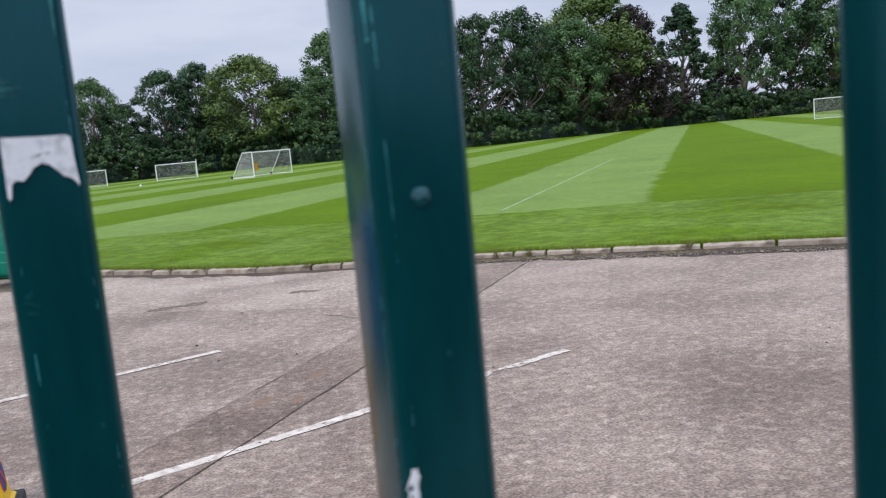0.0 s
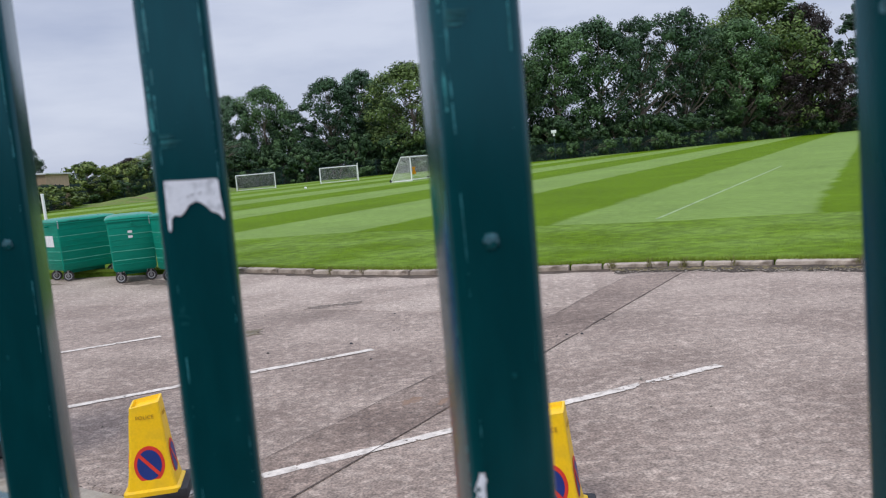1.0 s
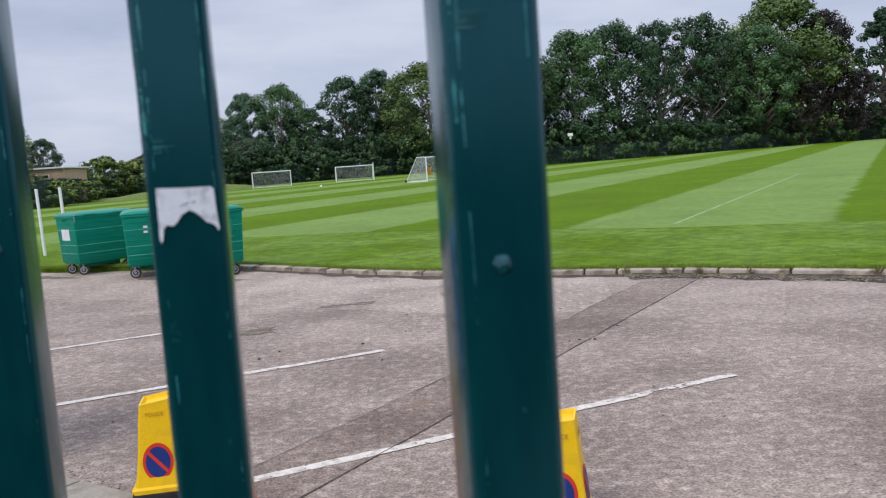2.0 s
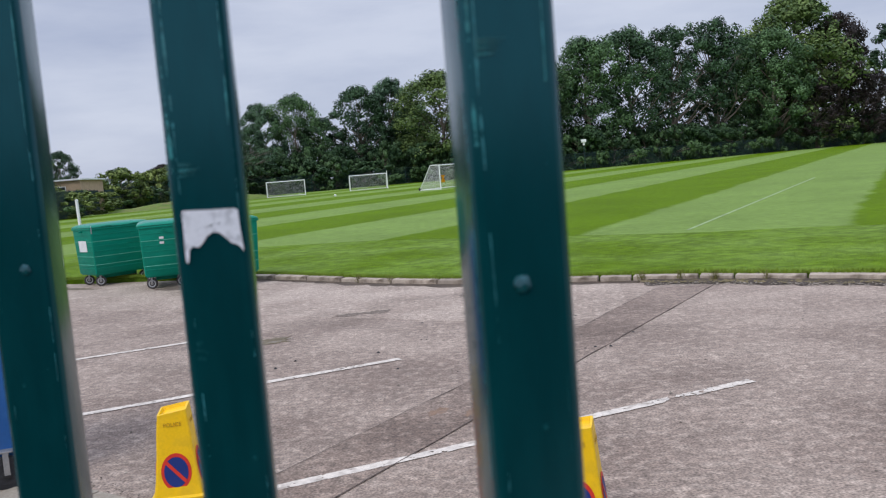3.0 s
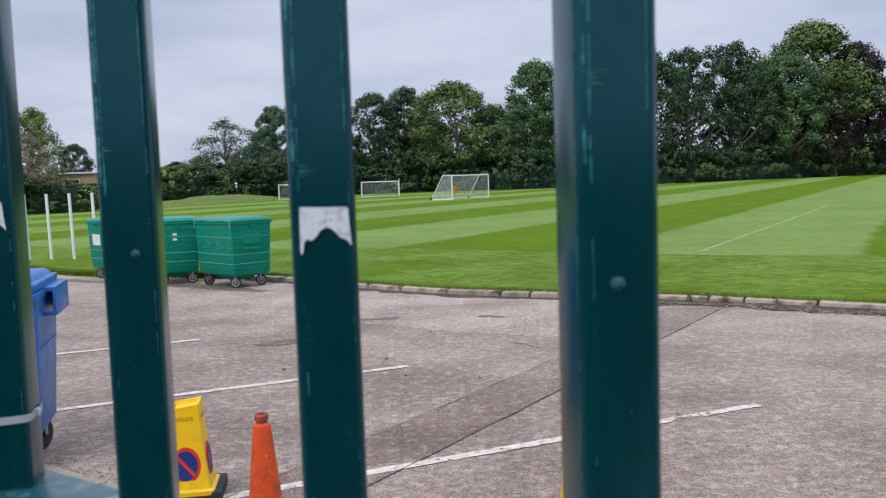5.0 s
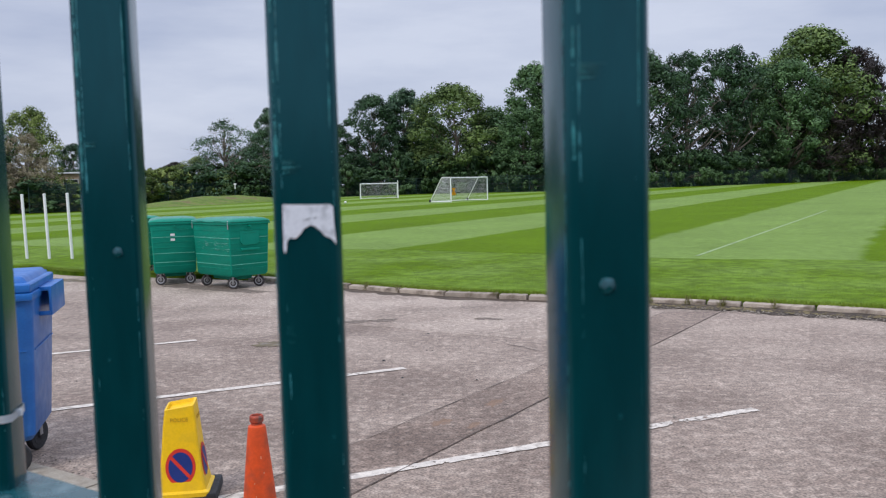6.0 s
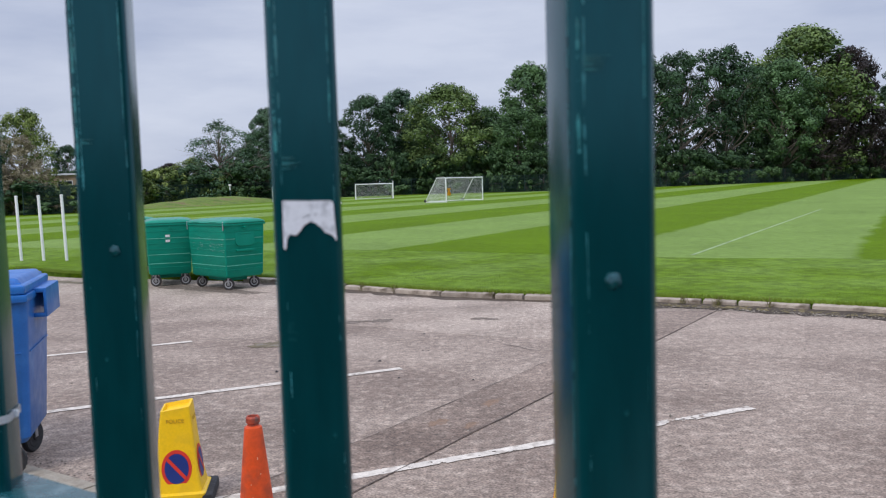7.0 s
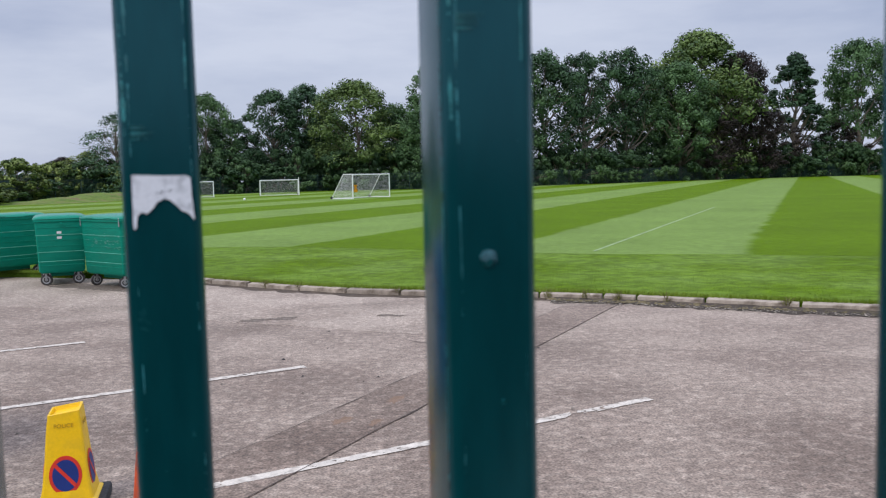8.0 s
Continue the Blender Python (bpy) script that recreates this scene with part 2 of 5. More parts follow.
def ground_asphalt(name, base, pale, pale_amount):
    """Old asphalt: stone grain, broad pale wear and darker stains."""
    m = bpy.data.materials.new(name)
    m.use_nodes = True
    n, l = m.node_tree.nodes, m.node_tree.links
    b = n["Principled BSDF"]
    b.inputs["Roughness"].default_value = 0.85
    co = n.new("ShaderNodeTexCoord")

    def ns(scale, detail, lo, hi, a, z, stretch=(1, 1, 1)):
        mp = n.new("ShaderNodeMapping")
        mp.inputs["Scale"].default_value = stretch
        l.new(co.outputs["Object"], mp.inputs["Vector"])
        x = n.new("ShaderNodeTexNoise")
        x.inputs["Scale"].default_value, x.inputs["Detail"].default_value = scale, detail
        l.new(mp.outputs["Vector"], x.inputs["Vector"])
        r = n.new("ShaderNodeMapRange")
        r.inputs["From Min"].default_value, r.inputs["From Max"].default_value = a, z
        r.inputs["To Min"].default_value, r.inputs["To Max"].default_value = lo, hi
        l.new(x.outputs["Fac"], r.inputs["Value"])
        return r.outputs["Result"], x.outputs["Fac"]

    broad, _ = ns(0.75, 8, 0.0, 1.0, 0.40, 0.62)
    blot, _ = ns(10, 5, 0.0, 1.0, 0.50, 0.61)
    mottle, _ = ns(2.6, 9, 0.93, 1.07, 0.36, 0.64)
    grain, gf = ns(62, 3, 0.52, 1.48, 0.32, 0.68)
    stone, sf = ns(19, 7, 0.74, 1.28, 0.33, 0.67)
    dark, _ = ns(0.55, 8, 0.0, 0.5, 0.54, 0.72, (0.8, 1.2, 1))
    # wheels have polished the surface pale along the kerb, in ragged streaks
    away = n.new("ShaderNodeVectorMath")
    away.operation = "DOT_PRODUCT"
    away.inputs[1].default_value = (0.533, 0.846, 0)
    l.new(co.outputs["Object"], away.inputs[0])
    ragged, _ = ns(1.1, 9, -2.2, 2.2, 0.2, 0.8)
    near_kerb = n.new("ShaderNodeMath")
    near_kerb.operation = "ADD"
    l.new(away.outputs["Value"], near_kerb.inputs[0])
    l.new(ragged, near_kerb.inputs[1])
    worn = n.new("ShaderNodeMapRange")
    worn.inputs["From Min"].default_value, worn.inputs["From Max"].default_value = 5.6, 10.4
    worn.inputs["To Min"].default_value, worn.inputs["To Max"].default_value = 0.0, pale_amount * 0.6
    l.new(near_kerb.outputs[0], worn.inputs["Value"])
    m1 = n.new("ShaderNodeMix")
    m1.data_type = "RGBA"
    m1.inputs[6].default_value, m1.inputs[7].default_value = (*base, 1), (*pale, 1)
    ma = n.new("ShaderNodeMath")
    ma.operation = "MULTIPLY_ADD"
    ma.inputs[1].default_value = pale_amount
    l.new(broad, ma.inputs[0])
    mb = n.new("ShaderNodeMath")
    mb.operation = "MULTIPLY"
    mb.inputs[1].default_value = pale_amount * 0.95
    l.new(blot, mb.inputs[0])
    l.new(mb.outputs[0], ma.inputs[2])
    mc = n.new("ShaderNodeMath")
    mc.operation, mc.use_clamp = "ADD", True
    l.new(ma.outputs[0], mc.inputs[0])
    l.new(worn.outputs["Result"], mc.inputs[1])
    l.new(mc.outputs[0], m1.inputs[0])
    m2 = n.new("ShaderNodeMix")
    m2.data_type = "RGBA"
    m2.inputs[7].default_value = (base[0] * 0.55, base[1] * 0.53, base[2] * 0.5, 1)
    l.new(dark, m2.inputs[0])
    l.new(m1.outputs[2], m2.inputs[6])
    mm = n.new("ShaderNodeMath")
    mm.operation = "MULTIPLY"
    l.new(grain, mm.inputs[0])
    l.new(stone, mm.inputs[1])
    mk = n.new("ShaderNodeMath")
    mk.operation = "MULTIPLY"
    l.new(mm.outputs[0], mk.inputs[0])
    l.new(mottle, mk.inputs[1])
    sc = n.new("ShaderNodeVectorMath")
    sc.operation = "SCALE"
    l.new(m2.outputs[2], sc.inputs[0])
    l.new(mk.outputs[0], sc.inputs["Scale"])
    l.new(sc.outputs["Vector"], b.inputs["Base Color"])
    bp = n.new("ShaderNodeBump")
    bp.inputs["Strength"].default_value, bp.inputs["Distance"].default_value = 0.45, 0.005
    l.new(gf, bp.inputs["Height"])
    l.new(bp.outputs["Normal"], b.inputs["Normal"])
    return m


M_ASPHALT = ground_asphalt("old_asphalt", (0.198, 0.146, 0.115), (0.362, 0.287, 0.232), 0.55)
M_APRON = ground_asphalt("pale_worn_asphalt", (0.243, 0.184, 0.145), (0.411, 0.332, 0.271), 0.55)
M_TRENCH = ground_asphalt("trench_asphalt", (0.153, 0.108, 0.083), (0.285, 0.218, 0.173), 0.5)

STRIPE_DIR, STRIPE_W, STRIPE_OFF = 60.5, 5.3, 0.97


def grass_material(name, striped):
    """Mown turf; the striped one alternates light and dark where the mower went to and fro."""
    m = bpy.data.materials.new(name)
    m.use_nodes = True
    n, l = m.node_tree.nodes, m.node_tree.links
    b = n["Principled BSDF"]
    b.inputs["Roughness"].default_value = 0.75
    b.inputs["Specular IOR Level"].default_value = 0.06
    co = n.new("ShaderNodeTexCoord")

    def ns(scale, detail, a, z, lo, hi):
        x = n.new("ShaderNodeTexNoise")
        x.inputs["Scale"].default_value, x.inputs["Detail"].default_value = scale, detail
        l.new(co.outputs["Object"], x.inputs["Vector"])
        r = n.new("ShaderNodeMapRange")
        r.inputs["From Min"].default_value, r.inputs["From Max"].default_value = a, z
        r.inputs["To Min"].default_value, r.inputs["To Max"].default_value = lo, hi
        l.new(x.outputs["Fac"], r.inputs["Value"])
        return r.outputs["Result"], x.outputs["Fac"]

    def math_node(op, a, b2=None):
        x = n.new("ShaderNodeMath")
        x.operation = op
        for i, v in enumerate((a, b2)):
            if v is None:
                continue
            if isinstance(v, (int, float)):
                x.inputs[i].default_value = v
            else:
                l.new(v, x.inputs[i])
        return x.outputs[0]

    light, dark = (0.174, 0.262, 0.062), (0.099, 0.176, 0.001)
    mx = n.new("ShaderNodeMix")
    mx.data_type = "RGBA"
    mx.inputs[6].default_value, mx.inputs[7].default_value = (*dark, 1), (*light, 1)
    if striped:
        dt = n.new("ShaderNodeVectorMath")
        dt.operation = "DOT_PRODUCT"
        a = radians(STRIPE_DIR)
        dt.inputs[1].default_value = (-math.sin(a), math.cos(a), 0)
        l.new(co.outputs["Object"], dt.inputs[0])
        wob, _ = ns(0.8, 3, 0.3, 0.7, -0.12, 0.12)
        d = math_node("ADD", dt.outputs["Value"], wob)
        ph = math_node("MULTIPLY", math_node("SUBTRACT", d, STRIPE_OFF), math.pi / STRIPE_W)
        wave = math_node("MULTIPLY", math_node("SINE", ph), 15.0)
        fac = math_node("ADD", math_node("MULTIPLY", wave, 0.5), 0.5)
        cl = n.new("ShaderNodeClamp")
        l.new(fac, cl.inputs["Value"])
        l.new(cl.outputs[0], mx.inputs[0])
    else:
        v, _ = ns(0.5, 5, 0.35, 0.65, 0.05, 0.55)
        l.new(v, mx.inputs[0])
    broad, _ = ns(0.25, 4, 0.3, 0.7, 0.88, 1.12)
    patch, _ = ns(5.0, 8, 0.34, 0.66, *((0.88, 1.12) if striped else (0.70, 1.26)))
    fine, ff = ns(55, 3, 0.3, 0.7, 0.55, 1.45)
    sc = n.new("ShaderNodeVectorMath")
    sc.operation = "SCALE"
    l.new(mx.outputs[2], sc.inputs[0])
    l.new(math_node("MULTIPLY", math_node("MULTIPLY", broad, patch), fine), sc.inputs["Scale"])
    l.new(sc.outputs["Vector"], b.inputs["Base Color"])
    bp = n.new("ShaderNodeBump")
    bp.inputs["Strength"].default_value, bp.inputs["Distance"].default_value = 0.8, 0.02
    l.new(ff, bp.inputs["Height"])
    l.new(bp.outputs["Normal"], b.inputs["Normal"])
    return m


M_TURF = grass_material("striped_turf", True)
M_VERGE = grass_material("plain_turf", False)
M_BLADE = leaf_material("grass_blades", (0.118, 0.190, 0.006), (0.205, 0.290, 0.036), 0.7)


# ---- building tools ----
def mesh_of(bm, name, mat, smooth=None):
    me = bpy.data.meshes.new(name)
    bm.normal_update()
    bm.to_mesh(me)
    bm.free()
    for x in (mat if isinstance(mat, (list, tuple)) else [mat]):
        me.materials.append(x)
    if smooth is not None:
        me.shade_smooth()
        me.set_sharp_from_angle(angle=radians(smooth))
    return me


def part(name, bm, mat, parent=None, label="", smooth=30):
    ob = new(name, mesh_of(bm, name, mat, smooth))
    ob.parent = parent
    if label:
        tagged(ob, label)
    return ob


def box(bm, size, at=(0, 0, 0), rot=None, bevel=0.0, seg=2, taper=1.0):
    """A box whose middle is at `at`, its top scaled by taper."""
    m = Matrix.Translation(at) @ (rot or Matrix.Identity(4)) @ Matrix.Diagonal((*size, 1))
    made = bmesh.ops.create_cube(bm, size=1.0)["verts"]
    for v in made:
        if v.co.z > 0:
            v.co.x *= taper
            v.co.y *= taper
    bmesh.ops.transform(bm, matrix=m, verts=made)
    if bevel:
        edges = list({e for v in made for e in v.link_edges})
        bmesh.ops.bevel(bm, geom=edges, offset=bevel, segments=seg, profile=0.6, affect="EDGES")
    return bm


def rod(bm, a, b, r, r2=None, sides=8, caps=True):
    a, b = Vector(a), Vector(b)
    d = b - a
    m = Matrix.Translation((a + b) / 2) @ d.to_track_quat("Z", "Y").to_matrix().to_4x4()
    bmesh.ops.create_cone(bm, cap_ends=caps, segments=sides, radius1=r, radius2=r if r2 is None else r2, depth=d.length, matrix=m)
    return bm


def lathe(bm, profile, sides=20, at=(0, 0, 0), axis=None):
    """A body of revolution from (radius, height) pairs."""
    rings = []
    m = Matrix.Translation(at) @ (axis or Matrix.Identity(4))
    for r, z in profile:
        rings.append([bm.verts.new(m @ Vector((r * math.cos(2 * math.pi * i / sides), r * math.sin(2 * math.pi * i / sides), z))) for i in range(sides)])
    for p, q in zip(rings, rings[1:]):
        for i in range(sides):
            j = (i + 1) % sides
            bm.faces.new((p[i], p[j], q[j], q[i]))
    bm.faces.new(rings[0][::-1])
    bm.faces.new(rings[-1])
    return bm


def slab(bm, outline, z0, z1):
    """A flat plate over an outline, from z0 to z1."""
    lo = [bm.verts.new((x, y, z0)) for x, y in outline]
    hi = [bm.verts.new((x, y, z1)) for x, y in outline]
    bm.faces.new(hi)
    bm.faces.new(lo[::-1])
    k = len(outline)
    for i in range(k):
        j = (i + 1) % k
        bm.faces.new((lo[i], lo[j], hi[j], hi[i]))
    return bm


def raw_mesh(name, verts, faces, mat):
    me = bpy.data.meshes.new(name)
    me.from_pydata(verts, [], faces)
    me.materials.append(mat)
    me.update()
    return me


def thing(name, at, turn, label, category, group=""):
    e = new(name)
    e.matrix_world = pose(*at, 0, 0, turn)
    e.empty_display_size = 0.1
    return tagged(e, label, category, group)


# ---- ground ----
KERB = [(-9.6, 19.4), (-7.6, 17.75), (-5.6, 16.95), (-3.2, 15.75), (-1.2, 14.05), (0.22, 12.95), (1.7, 12.2), (3.37, 11.5), (4.8, 10.6), (6.55, 9.45), (8.6, 8.0), (13.5, 4.6), (24.0, -3.0)]
KZ = 0.095


def curve_points(pts, step):
    """Points every `step` metres along a smooth line through pts."""
    out = []
    p = [Vector((*q, 0)) for q in pts]
    p = [2 * p[0] - p[1]] + p + [2 * p[-1] - p[-2]]
    for i in range(1, len(p) - 2):
        n = max(2, int((p[i + 1] - p[i]).length / 0.05))
        for k in range(n):
            t = k / n
            a = 2 * p[i]
            b = (p[i + 1] - p[i - 1]) * t
            c = (2 * p[i - 1] - 5 * p[i] + 4 * p[i + 1] - p[i + 2]) * t * t
            d = (3 * p[i] - p[i - 1] - 3 * p[i + 1] + p[i + 2]) * t ** 3
            out.append((a + b + c + d) / 2)
    line, run = [out[0]], 0.0
    for q, r in zip(out, out[1:]):
        run += (r - q).length
        if run >= step:
            line.append(r)
            run = 0.0
    return line


kerb_line = curve_points(KERB, 0.08)

# the whole land, to the horizon
bm = bmesh.new()
bmesh.ops.create_grid(bm, x_segments=8, y_segments=8, size=2400)
bmesh.ops.translate(bm, vec=(0, 0, -0.06), verts=bm.verts)
ground = part("ground", bm, M_EARTH)
tagged(ground, "flat grassland reaching the horizon", "ground", kind="structure")

# car park
bm = bmesh.new()
edge = [(v.x, v.y) for v in kerb_line[::4]]
slab(bm, edge + [(24, -30), (-40, -30), (-40, 22), (-14, 22.4)], -0.05, 0.0)
car_park = part("road", bm, M_ASPHALT)
tagged(car_park, "worn grey asphalt car park with pale gravelly patches", "car park", kind="structure")

# pale worn strip beside the kerb
bm = bmesh.new()
inner = curve_points([(-9.3, 15.2), (-4.6, 12.9), (-1.05, 10.6), (-0.47, 10.3), (0.22, 9.76), (1.28, 9.3), (1.95, 9.25)], 0.06)
inner = [(v.x, v.y + 0.07 * noise.noise(v * 1.3) + 0.05 * noise.noise(v * 6)) for v in inner]
slab(bm, [(v.x - 0.03, v.y - 0.05) for v in kerb_line if -9.0 < v.x < 3.0][::4][::-1] + inner + [(2.4, 10.1)], 0.0, 0.002)
tagged(part("apron", bm, M_APRON), "paler worn asphalt strip along the kerb", "asphalt", kind="structure")

# trench reinstatement and its open joints
TR_A = [(-1.55, 4.06), (-0.51, 5.62), (1.12, 8.03), (2.46, 10.15), (3.05, 11.05)]
TR_B = [(-0.95, 3.87), (-0.38, 4.74), (0.97, 6.77), (3.43, 10.46), (3.72, 10.9)]
ta, tb = curve_points(TR_A, 0.1), curve_points(TR_B, 0.1)
bm = bmesh.new()
slab(bm, [(v.x, v.y) for v in ta] + [(v.x, v.y) for v in tb[::-1]], 0.0, 0.004)
tagged(part("trench_patch", bm, M_TRENCH), "darker asphalt strip where a trench was filled", "asphalt", kind="structure")


def joint(name, line, width):
    bm = bmesh.new()
    left, right = [], []
    for i, v in enumerate(line):
        d = (line[min(i + 1, len(line) - 1)] - line[max(i - 1, 0)]).normalized()
        s = Vector((-d.y, d.x, 0))
        w = width * (0.3 + 1.2 * abs(noise.noise(v * 2.7)))
        o = s * 0.016 * noise.noise(v * 1.7 + Vector((3, 1, 0)))
        left.append(bm.verts.new((v + o + s * w).to_3d() + Vector((0, 0, 0.0075))))
        right.append(bm.verts.new((v + o - s * w).to_3d() + Vector((0, 0, 0.0075))))
    for i in range(len(line) - 1):
        bm.faces.new((right[i], right[i + 1], left[i + 1], left[i]))
    return tagged(part(name, bm, M_CRACK), "dark open crack along the asphalt joint", "crack", kind="structure")


joint("crack", ta, 0.006)
joint("crack", tb, 0.008)
joint("crack", curve_points([(0.80, 9.0), (0.95, 8.87), (1.02, 8.74), (1.13, 8.63)], 0.04), 0.010)
joint("crack", curve_points([(1.62, 5.98), (1.9, 5.85), (2.11, 5.71), (2.48, 5.49), (3.1, 5.2)], 0.06), 0.003)
joint("crack", curve_points([(2.75, 8.15), (3.9, 7.75), (4.8, 7.5)], 0.08), 0.005)

# parking bay lines
for (ex, ey), length in (((2.453, 6.257), 4.6), ((-0.246, 7.983), 5.2), ((-2.747, 9.768), 5.2)):
    bm = bmesh.new()
    d = Vector((math.cos(radians(23.47)), math.sin(radians(23.47)), 0))
    s = Vector((-d.y, d.x, 0))
    n, cols = int(length / 0.014), 12
    v = []
    for i in range(n + 1):
        c = Vector((ex, ey, 0)) - d * (length * i / n)
        row = []
        for j in range(cols + 1):
            o = -0.046 + 0.092 * j / cols + (0.009 * noise.noise(c * 11 + Vector((j // 6, 0, 0))) if j in (0, 1, cols - 1, cols) else 0)
            row.append(bm.verts.new(c + s * o + Vector((0, 0, 0.006))))
        v.append(row)
    for i in range(n):
        # paint has flaked away most a little short of the outer end of the first line
        run = length * i / n
        gone = (0.46 if ex > 2 else 0.16) * math.exp(-((run - 0.62) / 0.22) ** 2)
        for j in range(cols):
            q = (v[i][j].co + v[i + 1][j + 1].co) / 2
            flake = 0.55 * noise.noise(q * 26) + 0.35 * noise.noise(q * 70) + 0.25 * noise.noise(q * 7)
            if flake < 0.40 - gone - (0.10 if j in (0, cols - 1) else 0):
                bm.faces.new((v[i][j + 1], v[i][j], v[i + 1][j], v[i + 1][j + 1]))
    loose = [q for q in bm.verts if not q.link_faces]
    bmesh.ops.delete(bm, geom=loose, context="VERTS")
    tagged(part("parking_line", bm, M_LINE), "worn white painted parking bay line", "road marking", kind="structure")

# verge and striped field, in one level sheet behind the kerb
BAND = [(-60, 52.0), (-10.5, 25.6), (-1.05, 21.35), (4.9, 17.2), (7.9, 15.9), (16, 11.3), (40, -3)]
band_line = curve_points(BAND, 0.5)
bm = bmesh.new()
kl = [(v.x + 0.06, v.y + 0.10) for v in kerb_line[::3]]
slab(bm, kl + [(40, -3)] + [(v.x, v.y) for v in band_line[::-1]] + [(-60, 24.0), (-14, 22.3)], -0.055, KZ - 0.005)
tagged(part("verge", bm, M_VERGE), "plain mown grass verge behind the kerb", "grass", kind="structure")
bm = bmesh.new()
slab(bm, [(v.x, v.y) for v in band_line] + [(420, -3), (420, 420), (-320, 420), (-320, 52)], -0.055, KZ - 0.002)
tagged(part("playing_field", bm, M_TURF), "mown sports field with light and dark stripes", "grass", kind="structure")

# touch line on the field
bm = bmesh.new()
a, b = Vector((5.39, 17.6)), Vector((16.85, 37.15))
d = (b - a).normalized()
s = Vector((-d.y, d.x)) * 0.038
slab(bm, [tuple(a - s), tuple(b - s), tuple(b + s), tuple(a + s)], KZ - 0.01, KZ + 0.004)
tagged(part("field_line", bm, material("faded_field_paint", (0.25, 0.34, 0.15), 0.85, vary=0.25, scale=3, fine=40)), "faint white line marked on the grass", "field marking", kind="structure")

# grassy mound far off, running along the hedge
bm = bmesh.new()
N = 48
vs = {}
p0, p1 = Vector((-29.8, 80.0, 0)), Vector((-20.5, 104.0, 0))
run, across = p1 - p0, Vector((p1.y - p0.y, p0.x - p1.x, 0)).normalized()
for i in range(N + 1):
    for j in range(17):
        u, w = i / N, j / 16
        q = p0 + run * u + across * (w - 0.5) * 9.0
        h = 0.9 * math.sin(math.pi * u ** 1.3) ** 0.8 * math.sin(math.pi * w) ** 1.2 * (1 + 0.35 * noise.noise(q * 0.22)) + 0.05 * noise.noise(q * 0.9) * math.sin(math.pi * w)
        vs[i, j] = bm.verts.new((q.x, q.y, KZ - 0.03 + max(0, h)))
for i in range(N):
    for j in range(16):
        bm.faces.new((vs[i, j + 1], vs[i + 1, j + 1], vs[i + 1, j], vs[i, j]))
bmesh.ops.recalc_face_normals(bm, faces=bm.faces)
tagged(part("mound", bm, material("rough_dry_grass", (0.105, 0.165, 0.010), 0.95, vary=0.35, scale=0.7, fine=4, dirt=(0.14, 0.105, 0.04), dirt_amount=1.0, dirt_scale=0.7, bump=0.8, bump_scale=3), smooth=60), "low grassy mound at the field's edge", "mound", kind="structure")


# ---- fence of square tubes ----
ORG, THETA, PITCH, TUBE_W, TUBE_D, PSI = Vector((0.0817, 0.5091, 0)), radians(-33.48), 0.1905, 0.0402, 0.0425, 10.49
along = Vector((math.cos(THETA), math.sin(THETA), 0))
RAIL_TOP = 1.50
TUBE_R = 0.0062


def tube_mesh(z0, z1):
    bm = bmesh.new()
    r, k = TUBE_R, 5
    ring = []
    for cx, cy, a0 in ((1, 1, 0), (-1, 1, 90), (-1, -1, 180), (1, -1, 270)):
        for i in range(k + 1):
            # the thick paint leaves a crease on each side of the rolled corner
            a = radians(a0 + (0, 18, 36, 54, 72, 90)[i])
            ring.append((cx * (TUBE_W / 2 - r) + r * math.cos(a), TUBE_D / 2 + cy * (TUBE_D / 2 - r) + r * math.sin(a)))
    levels = [z0 + (z1 - z0) * i / 24 for i in range(25)]
    rows = [[bm.verts.new((x, y, z)) for x, y in ring] for z in levels]
    m = len(ring)
    for p, q in zip(rows, rows[1:]):
        for i in range(m):
            j = (i + 1) % m
            bm.faces.new((p[i], p[j], q[j], q[i]))
    bm.faces.new(rows[-1])
    bm.faces.new(rows[0][::-1])
    return bm


fence = thing("metal_fence", (0, 0, 0), 0, "dark green gloss-painted steel tube fence with paint chips", "fence")
tube_data = mesh_of(tube_mesh(0.05, 2.45), "bar", M_PAINT, 17)
for k in range(-12, 13):
    ob = new("bar", tube_data)
    ob.parent = fence
    c = ORG + along * (PITCH * k)
    ob.matrix_local = pose(c.x, c.y, 0, 0, 0, PSI)
    if k == 1:
        # this tube is a touch wider than its neighbours
        ob.matrix_local = pose(c.x, c.y, 0, 0, 0, PSI) @ Matrix.Translation((0.0009, 0, 0)) @ Matrix.Diagonal((1.045, 1, 1, 1))
for z, name in ((RAIL_TOP - 0.025, "rail"), (0.16, "rail"), (2.40, "rail")):
    bm = bmesh.new()
    box(bm, (PITCH * 25, 0.058, 0.05), (0, 0, 0), bevel=0.004)
    ob = part(name, bm, M_RAIL, fence)
    mid = ORG + Vector((-math.sin(THETA), math.cos(THETA), 0)) * 0.022
    ob.matrix_local = pose(mid.x, mid.y, z, 0, 0, math.degrees(THETA))
for k in (-12.6, 12.6):
    bm = bmesh.new()
    box(bm, (0.08, 0.08, 2.5), (0, 0, 1.25), bevel=0.006)
    ob = part("post", bm, M_PAINT, fence)
    c = ORG + along * (PITCH * k)
    ob.matrix_local = pose(c.x, c.y + 0.02, 0, 0, 0, math.degrees(THETA))


